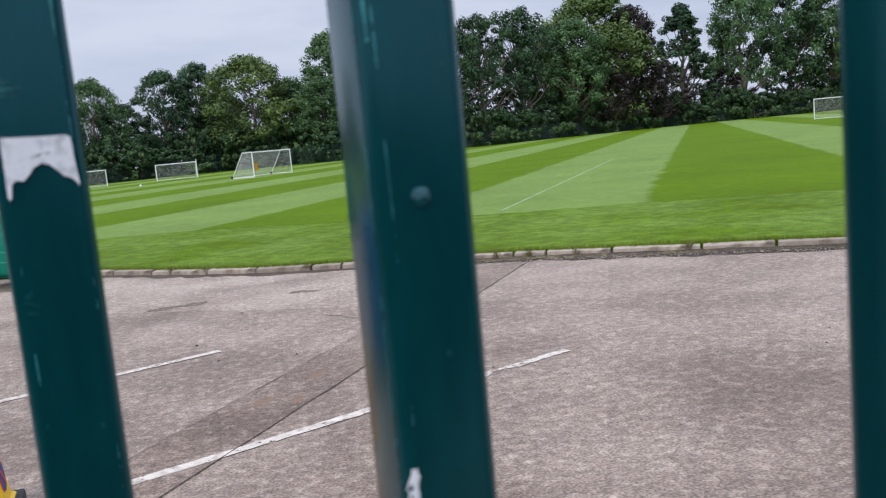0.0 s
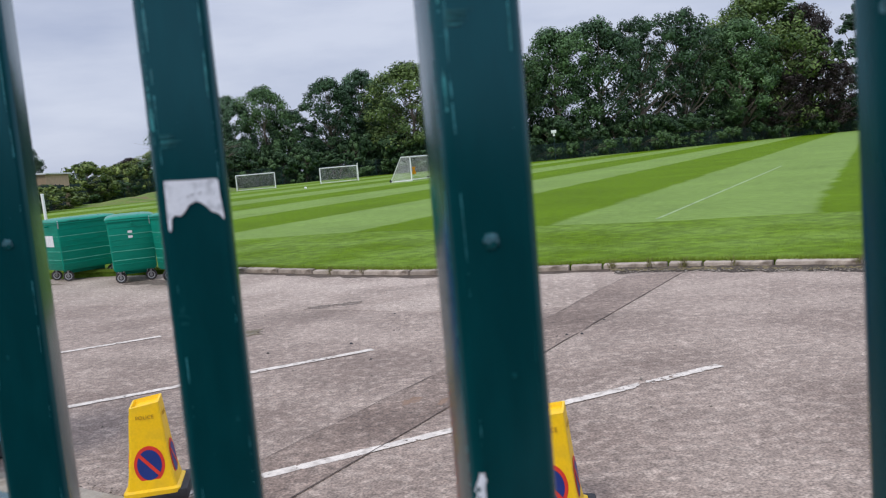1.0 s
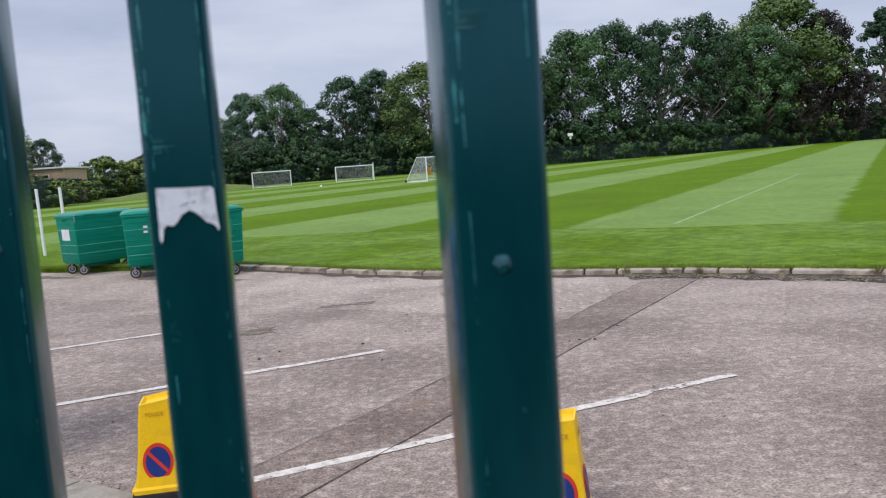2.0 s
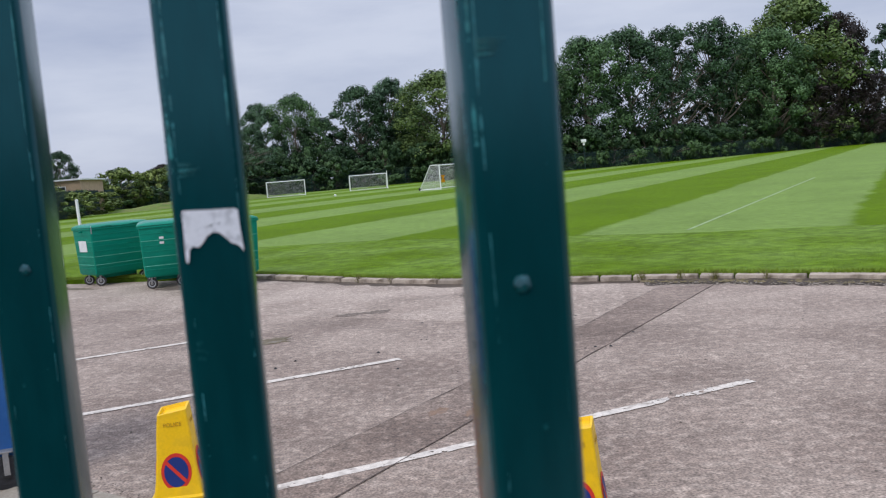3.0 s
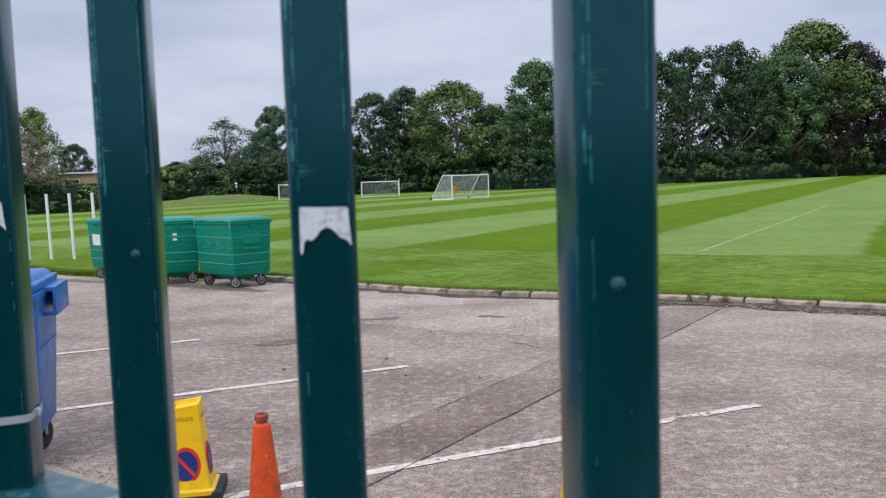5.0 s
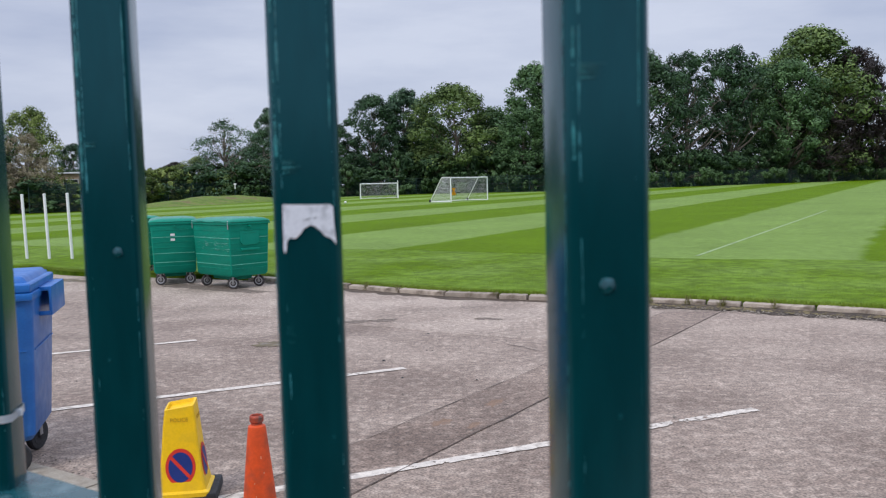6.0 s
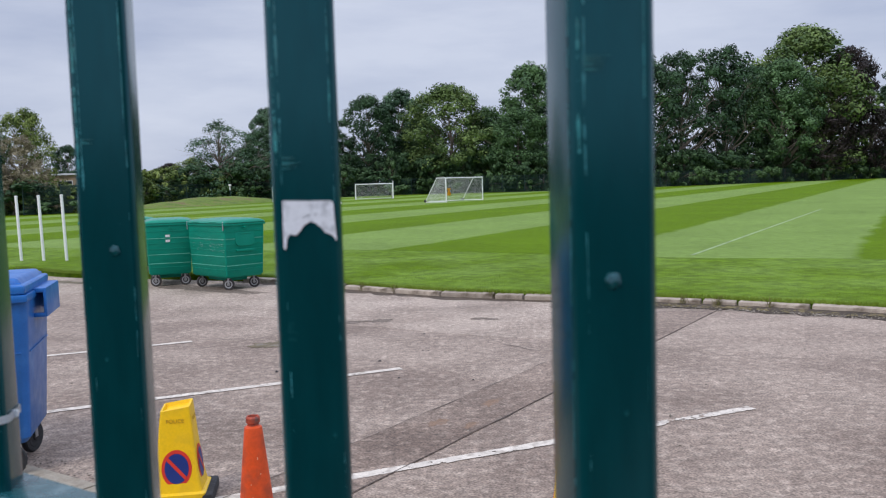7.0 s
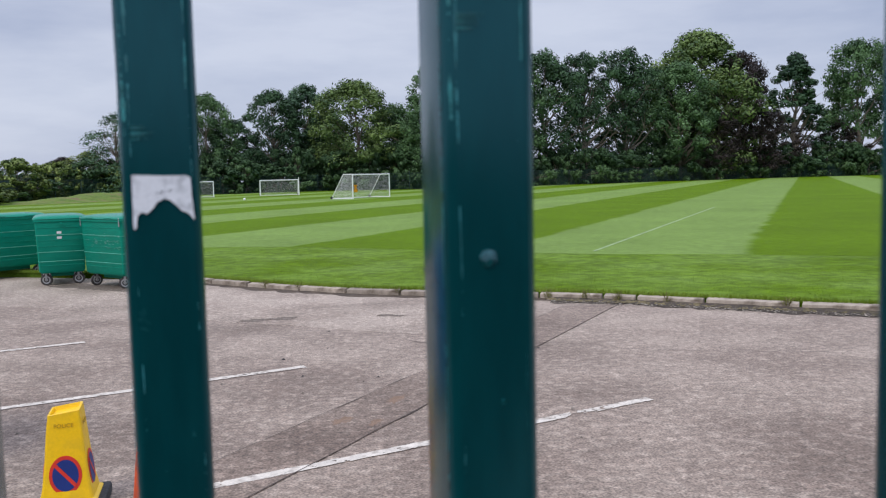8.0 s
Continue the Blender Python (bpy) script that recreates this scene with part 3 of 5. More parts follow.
def on_tube(k, u, z, lift=0.0):
    """The pose of a flat thing on the near face of tube k, u metres along it."""
    c = ORG + along * (PITCH * k)
    a = radians(PSI)
    p = c + Vector((math.cos(a), math.sin(a), 0)) * u + Vector((math.sin(a), -math.cos(a), 0)) * lift
    return pose(p.x, p.y, z, 90, 0, PSI)


def flat_patch(name, outline, mat, m, label, category, thick=0.0006):
    bm = bmesh.new()
    slab(bm, outline, 0, thick)
    ob = part(name, bm, mat)
    ob.matrix_world = m
    return tagged(ob, label, category)


def torn_outline(w, h, flip=1):
    """A white square whose lower edge is torn away round a bump, with a hanging strip at each side."""
    shape = ((0.0, 0.0), (0.025, 0.86), (0.05, 0.92), (0.08, 0.88), (0.09, 0.69), (0.15, 0.62), (0.25, 0.64), (0.33, 0.56), (0.40, 0.45), (0.51, 0.385),
             (0.61, 0.41), (0.70, 0.49), (0.79, 0.585), (0.89, 0.62), (0.95, 0.67), (0.99, 0.74), (1.0, 0.70), (0.955, 0.33), (0.93, 0.02), (0.87, -0.015), (0.5, 0.0))
    out = [(flip * w * (u - 0.5), -h * v) for u, v in shape]
    return out if flip > 0 else out[::-1]


flat_patch("sticker", torn_outline(0.0318, 0.0315), M_STICKER, on_tube(0, 0.0012, 1.7450, 0.0005) @ pose(0, 0, 0, 0, 0, -2.5), "torn white sticker remnant on a fence bar", "sticker")
flat_patch("sticker", torn_outline(0.0270, 0.0330), M_STICKER, on_tube(-2, 0.000, 1.7530, 0.0005), "torn white sticker remnant on a fence bar", "sticker")


def paint_blob(k, u, z, r):
    """A rivet head under the paint, bare where its upper edge was knocked."""
    bm = bmesh.new()
    lathe(bm, [(r, 0), (r * 0.97, r * 0.16), (r * 0.8, r * 0.34), (r * 0.45, r * 0.45), (r * 0.12, r * 0.48)], 16)
    for v in bm.verts:
        v.co.x *= 1 + 0.14 * noise.noise(v.co * 300)
        v.co.y *= 1.12 + 0.2 * noise.noise(v.co * 250 + Vector((1, 0, 0)))
    head = part("rivet_head", bm, M_RIVET, fence, "painted rivet head", 50)
    head.matrix_local = on_tube(k, u, z, 0.0)
    bm = bmesh.new()
    out = []
    for i in range(26):
        a = radians(-25 + 215 * i / 25)
        q = r * (0.95 + 0.22 * noise.noise(Vector((math.cos(a) * 2, math.sin(a) * 2, k))))
        out.append((q * math.cos(a), q * math.sin(a) * 1.1))
    for x, y in ((-0.75, -0.05), (-0.3, -0.28), (-0.05, 0.02), (0.2, 0.12), (0.42, -0.12), (0.7, 0.1)):
        out.append((r * x, r * y))
    slab(bm, out, r * 0.10, r * 0.50)
    bare = part("bare_patch", bm, M_PAINT_BARE, fence, "bare chipped metal on a rivet", 50)
    bare.matrix_local = on_tube(k, u, z, 0.0)


for k, u, z, r in ((1, -0.002, 1.7053, 0.0037), (-1, 0.004, 1.712, 0.0034), (-2, 0.0, 1.712, 0.0033), (2, -0.010, 1.792, 0.0026)):
    paint_blob(k, u, z, r)


def chip(k, u, z, w, h, mat=M_CHIP_AND_GLINT, seed=0):
    rnd = random.Random(seed)
    n = 9
    left = [(-w / 2 * (0.3 + rnd.random()), -h * i / n) for i in range(n + 1)]
    right = [(w / 2 * (0.3 + rnd.random()), -h * i / n) for i in range(n + 1)]
    bm = bmesh.new()
    slab(bm, left + right[::-1], 0, 0.0003)
    ob = part("paint_chip", bm, mat, fence, "pale worn paint")
    ob.matrix_local = on_tube(k, u, z, 0.0003)


chips = random.Random(5)
for k in range(-2, 3):
    for i in range(8):
        chip(k, chips.uniform(-0.013, 0.013), chips.uniform(1.5, 1.98), chips.uniform(0.0002, 0.0005), chips.uniform(0.0002, 0.0006), seed=i)
# cluster of bubbles in the paint of one bar
for i in range(16):
    chip(0, -0.0125 + chips.gauss(0, 0.0013), 1.668 + chips.gauss(0, 0.003), chips.uniform(0.0002, 0.0005), chips.uniform(0.0002, 0.0006), seed=i + 90)
# drops standing on the face
for k, u, z in ((0, 0.0105, 1.604), (-1, -0.006, 1.634), (1, 0.004, 1.642)):
    bm = bmesh.new()
    lathe(bm, [(0.0011, 0), (0.0013, 0.0003), (0.0008, 0.0005), (0.0007, 0.0002)], 12)
    part("paint_drop", bm, M_RIVET, fence, "small ring left by a burst bubble", 50).matrix_local = on_tube(k, u, z, 0.0001)


def brush_mark(k, u, z, reach, seed):
    """A sideways brush mark: fine strands that start at the corner and run out along the face."""
    rnd = random.Random(seed)
    bm = bmesh.new()
    for i in range(9):
        y = rnd.uniform(-0.0022, 0.0022)
        x, end = 0.0, reach * rnd.uniform(0.35, 1.0)
        h = rnd.uniform(0.00012, 0.00034)
        while x < end:
            step = rnd.uniform(0.0012, 0.0034)
            f = h * (1 - 0.75 * x / end)
            slab(bm, [(x, y - f), (x + step, y - f * 0.8), (x + step, y + f * 0.8), (x, y + f)], 0, 0.00025)
            x += step * rnd.uniform(0.95, 1.35)
    ob = part("brush_mark", bm, M_STREAK_AND_GLINT, fence, "paler sideways brush mark")
    tagged(ob, kind="stuff")
    ob.matrix_local = on_tube(k, u, z, 0.0003)


for k, z, reach in ((1, 1.8075, 0.012), (1, 1.804, 0.010), (0, 1.7695, 0.012), (0, 1.7655, 0.008), (-1, 1.79, 0.008), (2, 1.70, 0.010), (-2, 1.81, 0.009)):
    brush_mark(k, -TUBE_W / 2 + TUBE_R, z, reach, int(z * 1000))


def paint_edge(k, side, angle, z0, z1, width, cover, seed, mat=M_CHIP_AND_GLINT):
    """Worn, broken line of thick paint along a corner, its highlight put into the colour; angle 90 is the front crease,
    0 the side crease.
    """
    bm = bmesh.new()
    r = TUBE_R
    n = int((z1 - z0) / 0.0012)
    rows = []
    for i in range(n + 1):
        z = z0 + (z1 - z0) * i / n
        q = Vector((seed * 3.1, z * 60, k * 7 + side))
        mid = angle + 7 * noise.noise(q * 0.35)
        half = width * max(0.05, cover - 0.25 + 0.9 * noise.noise(q * 0.8) + 0.8 * noise.noise(q * 3.1) + 0.5 * noise.noise(q * 9))
        row = []
        for j in range(3):
            a = radians(mid) + (j - 1) * half / r
            rr = r + (0.00022 if j == 1 else 0.00006)
            row.append(bm.verts.new((side * (TUBE_W / 2 - r + rr * math.cos(a)), r - rr * math.sin(a), z)))
        rows.append(row)
    for i, (p, q) in enumerate(zip(rows, rows[1:])):
        z = z0 + (z1 - z0) * i / n
        if abs((p[2].co - p[0].co).length) > 0.0002 and cover > 0.35 + 0.9 * noise.noise(Vector((seed, z * 22, k))):
            for j in range(2):
                bm.faces.new((p[j], p[j + 1], q[j + 1], q[j]) if side < 0 else (p[j + 1], p[j], q[j], q[j + 1]))
    bmesh.ops.delete(bm, geom=[v for v in bm.verts if not v.link_faces], context="VERTS")
    ob = part("paint_edge", bm, mat, fence, "white bare patch" if mat is M_STICKER else "worn paint line with a painted highlight along a corner", 60)
    tagged(ob, kind="stuff")
    c = ORG + along * (PITCH * k)
    ob.matrix_local = pose(c.x, c.y, 0, 0, 0, PSI)


for k in (-2, -1, 0, 1, 2):
    # brushed thickly above, scraped here and there below; pale colour also paints the corner highlights
    paint_edge(k, -1, 86, 1.755, 2.06, 0.00065, 0.9, k + 1)
    paint_edge(k, -1, 60, 1.765, 2.06, 0.0014, 0.5, k + 31, M_STREAK_AND_GLINT)
    paint_edge(k, -1, 6, 1.50, 2.06, 0.0004, 0.75, k + 61)
    paint_edge(k, -1, 88, 1.50, 1.75, 0.0004, 0.36, k + 91)
    paint_edge(k, 1, 80, 1.79, 2.06, 0.0005, 0.8, k + 121, M_STREAK_AND_GLINT)
    paint_edge(k, 1, 74, 1.50, 1.79, 0.0004, 0.38, k + 151)
paint_edge(1, -1, 76, 1.545, 1.598, 0.0030, 1.15, 4.4, M_STICKER)


def side_patch(name, k, y, z, outline, mat, label):
    """A thin patch on the narrow side of a bar, y metres behind its front face."""
    bm = bmesh.new()
    slab(bm, outline, 0, 0.0003)
    ob = part(name, bm, mat, fence, label)
    c = ORG + along * (PITCH * k)
    ob.matrix_local = pose(c.x, c.y, 0, 0, 0, PSI) @ pose(-TUBE_W / 2 * (1.045 if k == 1 else 1) - 0.0003, y, z, 90, 0, -90)


for i in range(9):
    w = chips.uniform(0.0003, 0.0008)
    side_patch("paint_pit", 1, chips.uniform(0.012, 0.034), chips.uniform(1.645, 1.70), [(-w, 0), (0, -w * 1.5), (w, -w * 0.3), (w * 0.4, w * 1.4)], M_PAINT_PIT, "dark pit in the paint")
# bared rivet and a nick on the side of the next bar
side_patch("bare_patch", 2, 0.0236, 1.7842, [(0.0008, 0.0026), (-0.0014, 0.0008), (-0.0013, -0.0018), (0.0009, -0.0026)], M_PAINT_BARE, "bare chipped metal on a rivet")
side_patch("bare_patch", 2, 0.0207, 1.7842, [(-0.0007, 0.0027), (-0.0009, -0.0022), (0.0005, -0.0020), (0.0021, 0.0002)], M_PAINT_BARE, "bare chipped metal on a rivet")
side_patch("bare_patch", 2, 0.0188, 1.7748, [(-0.0018, -0.0022), (0.0002, -0.0012), (0.0020, 0.0022), (0.0002, 0.0016)], M_PAINT_BARE, "bare nick in the paint")

# small cracks in the sticker's face
for i in range(6):
    bm = bmesh.new()
    w = chips.uniform(0.0004, 0.0014)
    slab(bm, [(-w, 0), (-w * 0.2, -0.00018), (w, 0.0001), (w * 0.1, 0.00016)], 0, 0.0002)
    ob = part("sticker_crack", bm, M_PAINT_PIT, fence, "dark crack across the sticker")
    ob.matrix_local = on_tube(0, 0.0012 + chips.uniform(-0.010, 0.012), 1.7450 - chips.uniform(0.006, 0.0125), 0.0012) @ pose(0, 0, 0, 0, 0, chips.uniform(-25, 25))

# cable tie round one bar
bm = bmesh.new()
ring = []
for cx, cy, a0 in ((1, 1, 0), (-1, 1, 90), (-1, -1, 180), (1, -1, 270)):
    for i in range(6):
        a = radians(a0 + 18 * i)
        ring.append((cx * (TUBE_W / 2 - 0.005) + 0.0065 * math.cos(a), TUBE_D / 2 + cy * (TUBE_D / 2 - 0.005) + 0.0065 * math.sin(a)))
lo = [bm.verts.new((x, y, -0.0034 + 0.05 * x)) for x, y in ring]
hi = [bm.verts.new((x, y, 0.0034 + 0.05 * x)) for x, y in ring]
for i in range(len(ring)):
    j = (i + 1) % len(ring)
    bm.faces.new((lo[i], lo[j], hi[j], hi[i]))
bmesh.ops.solidify(bm, geom=bm.faces, thickness=0.0012)
box(bm, (0.007, 0.005, 0.006), (TUBE_W / 2 + 0.001, TUBE_D / 2, 0.001), bevel=0.0008)
tie = part("cable_tie", bm, M_TIE)
c = ORG + along * (PITCH * -2)
tie.matrix_world = pose(c.x, c.y, 1.562, 0, 0, PSI)
tagged(tie, "white plastic cable tie pulled round a fence bar", "cable tie")


# ---- cones ----
def no_waiting_cone(at, turn, label):
    e = thing("no_waiting_cone", at, turn, label, "traffic cone", "yellow no-waiting cones")
    bm = bmesh.new()
    box(bm, (0.34, 0.33, 0.070), (0.02, 0.02, 0.035), bevel=0.02)
    part("base", bm, M_RUBBER, e, "black rubber base")
    bm = bmesh.new()
    # four-sided tapering body, slightly hollowed faces, open crown lip
    prof = [(0.150, 0.045), (0.150, 0.075), (0.132, 0.085), (0.118, 0.16), (0.102, 0.30), (0.090, 0.44), (0.081, 0.535), (0.079, 0.558), (0.068, 0.560), (0.062, 0.540)]
    rings = []
    for r, z in prof:
        q = []
        for i in range(4):
            for a in (-32, -16, 0, 16, 32):
                an = radians(90 * i + 45 + a * 0.22)
                cut = 1.0 - 0.06 * (abs(a) / 32) ** 2
                q.append(bm.verts.new((1.36 * r * math.cos(an) * cut, 1.30 * r * math.sin(an) * cut, z)))
        if z > 0.5:
            # the crown is knocked out of true
            for v in q:
                v.co.z += 0.13 * v.co.x + 0.08 * v.co.y - 0.010
        rings.append(q)
    for p, q in zip(rings, rings[1:]):
        for i in range(20):
            j = (i + 1) % 20
            bm.faces.new((p[i], p[j], q[j], q[i]))
    bm.faces.new(rings[-1])
    body = part("body", bm, M_CONE_YELLOW, e, "yellow plastic body", 25)
    tilt = math.degrees(math.atan2(0.118 - 0.090, 0.28)) * 0.95
    for turn_face in (0, 90, 180, 270):
        base = pose(0, 0, 0, 0, 0, turn_face)
        dist = (0.963 if turn_face in (0, 180) else 1.007) * 0.1115
        f = base @ pose(0, -dist - 0.0012, 0.216, 90 - tilt, 0, 0) @ Matrix.Diagonal((0.78, 1, 1, 1))
        k = 0.104
        bm = bmesh.new()
        bmesh.ops.create_circle(bm, cap_ends=True, segments=40, radius=k)
        ex = bmesh.ops.extrude_face_region(bm, geom=bm.faces[:])
        bmesh.ops.translate(bm, vec=(0, 0, 0.002), verts=[v for v in ex["geom"] if isinstance(v, bmesh.types.BMVert)])
        d = part("sign_ring", bm, M_SIGN_RED, body, "red ring of the sign")
        d.matrix_local = f
        bm = bmesh.new()
        bmesh.ops.create_circle(bm, cap_ends=True, segments=40, radius=k * 0.80)
        d = part("sign_disc", bm, M_SIGN_BLUE, body, "dark blue disc of the sign")
        d.matrix_local = f @ pose(0, 0, 0.0035)
        bm = bmesh.new()
        box(bm, (k * 1.66, k * 0.20, 0.001), (0, 0, 0.0048), Matrix.Rotation(radians(-42), 4, "Z"))
        d = part("sign_bar", bm, M_SIGN_RED, body, "red diagonal bar of the sign")
        d.matrix_local = f
        txt = bpy.data.curves.new("lettering", "FONT")
        txt.body, txt.size, txt.extrude, txt.align_x = "POLICE", 0.030, 0.0006, "CENTER"
        txt.materials.append(M_LETTER)
        tm = new("lettering", txt)
        dep = bpy.context.evaluated_depsgraph_get()
        me = bpy.data.meshes.new_from_object(tm.evaluated_get(dep))
        bpy.data.objects.remove(tm)
        tob = new("lettering", me)
        tob.parent = body
        dist2 = (0.963 if turn_face in (0, 180) else 1.007) * 0.0880
        tob.matrix_local = base @ pose(0, -dist2 - 0.0035, 0.468, 90 - tilt, 0, 0)
        tagged(tob, "dull printed word on the cone")
    return e


no_waiting_cone((-1.352, 4.73, 0), 8, "yellow no-waiting cone on a black base, near the edging")
no_waiting_cone((0.762, 3.85, 0), -14, "yellow no-waiting cone standing on the bay line")

cone = thing("traffic_cone", (-0.70, 3.74, 0), 10, "faded plain orange traffic cone with a scuffed tip", "traffic cone")
bm = bmesh.new()
box(bm, (0.36, 0.36, 0.035), (0, 0, 0.0175), bevel=0.012)
part("base", bm, M_CONE_ORANGE, cone)
bm = bmesh.new()
lathe(bm, [(0.1260, 0.0340), (0.1224, 0.0562), (0.1062, 0.0773), (0.0954, 0.1458), (0.0765, 0.3252), (0.0567, 0.5256), (0.0396, 0.6839), (0.0378, 0.6923), (0.0258, 0.6997)], 28)
part("body", bm, M_CONE_ORANGE, cone, "orange plastic cone")
bm = bmesh.new()
lathe(bm, [(0.0258, 0.6997), (0.0249, 0.7071), (0.0310, 0.7134), (0.0318, 0.7335), (0.0275, 0.7408), (0.0224, 0.7408), (0.0206, 0.7261)], 28)
part("tip", bm, material("grimy_orange_plastic", (0.40, 0.060, 0.025), 0.6, vary=0.2, scale=40, fine=200, dirt=(0.13, 0.075, 0.065), dirt_amount=0.9, dirt_scale=35), cone, "grimy scuffed open tip")


# knocks and flecks in the cone's plastic
rnd = random.Random(12)
bm = bmesh.new()
for i in range(7):
    z = rnd.uniform(0.34, 0.66)
    r = 0.0396 + (0.0765 - 0.0396) * (0.6839 - z) / 0.3587 + 0.0008
    a = radians(rnd.uniform(190, 350))
    m = Matrix.Translation((r * math.cos(a), r * math.sin(a), z)) @ Matrix.Rotation(a + math.pi / 2, 4, "Z") @ Matrix.Rotation(radians(-6), 4, "X")
    w, h = rnd.uniform(0.002, 0.005), rnd.uniform(0.004, 0.016)
    box(bm, (w, 0.001, h), (0, 0, 0), m, bevel=0)
tagged(part("fleck", bm, material("pale_scraped_plastic", (0.72, 0.36, 0.24), 0.6, vary=0.2), cone, "pale scraped flecks"), kind="stuff")


# ---- wheels and bins ----
def caster(parent, at, r, turn, rim_mat=None):
    c = new("caster")
    c.parent = parent
    c.matrix_local = pose(*at, 0, 0, turn)
    ax = Matrix.Rotation(radians(90), 4, "X")
    bm = bmesh.new()
    lathe(bm, [(r * 0.72, -0.022), (r * 0.94, -0.022), (r, -0.012), (r, 0.012), (r * 0.94, 0.022), (r * 0.72, 0.022)], 24, (0, 0, r), ax)
    part("tyre", bm, M_RUBBER if rim_mat else M_TYRE, c, "rubber tyre")
    bm = bmesh.new()
    lathe(bm, [(r * 0.70, -0.018), (r * 0.66, -0.024), (r * 0.28, -0.020), (r * 0.22, -0.034), (r * 0.1, -0.036), (r * 0.1, 0.036), (r * 0.22, 0.034), (r * 0.28, 0.020), (r * 0.66, 0.024), (r * 0.70, 0.018)], 20, (0, 0, r), ax)
    part("rim", bm, rim_mat or M_STEEL, c, "wheel rim")
    bm = bmesh.new()
    for s in (-1, 1):
        box(bm, (0.034, 0.006, r * 1.35), (0.0, s * 0.033, r * 1.62), bevel=0.002)
    box(bm, (0.09, 0.08, 0.012), (0, 0, r * 2.3), bevel=0.003)
    part("fork", bm, M_STEEL, c, "galvanised fork")
    return c


def tapered_shell(bm, w0, d0, w1, d1, z0, z1, r=0.05, k=4):
    """A bin's body: a rounded rectangle that widens upwards."""
    rows = []
    for w, d, z in ((w0 - 0.06, d0 - 0.06, z0), (w0, d0, z0 + 0.04), (w1, d1, z1)):
        q = []
        for cx, cy, a0 in ((1, 1, 0), (-1, 1, 90), (-1, -1, 180), (1, -1, 270)):
            for i in range(k + 1):
                a = radians(a0 + 90 * i / k)
                q.append(bm.verts.new((cx * (w / 2 - r) + r * math.cos(a), cy * (d / 2 - r) + r * math.sin(a), z)))
        rows.append(q)
    m = len(rows[0])
    for p, q in zip(rows, rows[1:]):
        for i in range(m):
            j = (i + 1) % m
            bm.faces.new((p[i], p[j], q[j], q[i]))
    bm.faces.new(rows[0][::-1])
    bm.faces.new(rows[-1])
    return bm


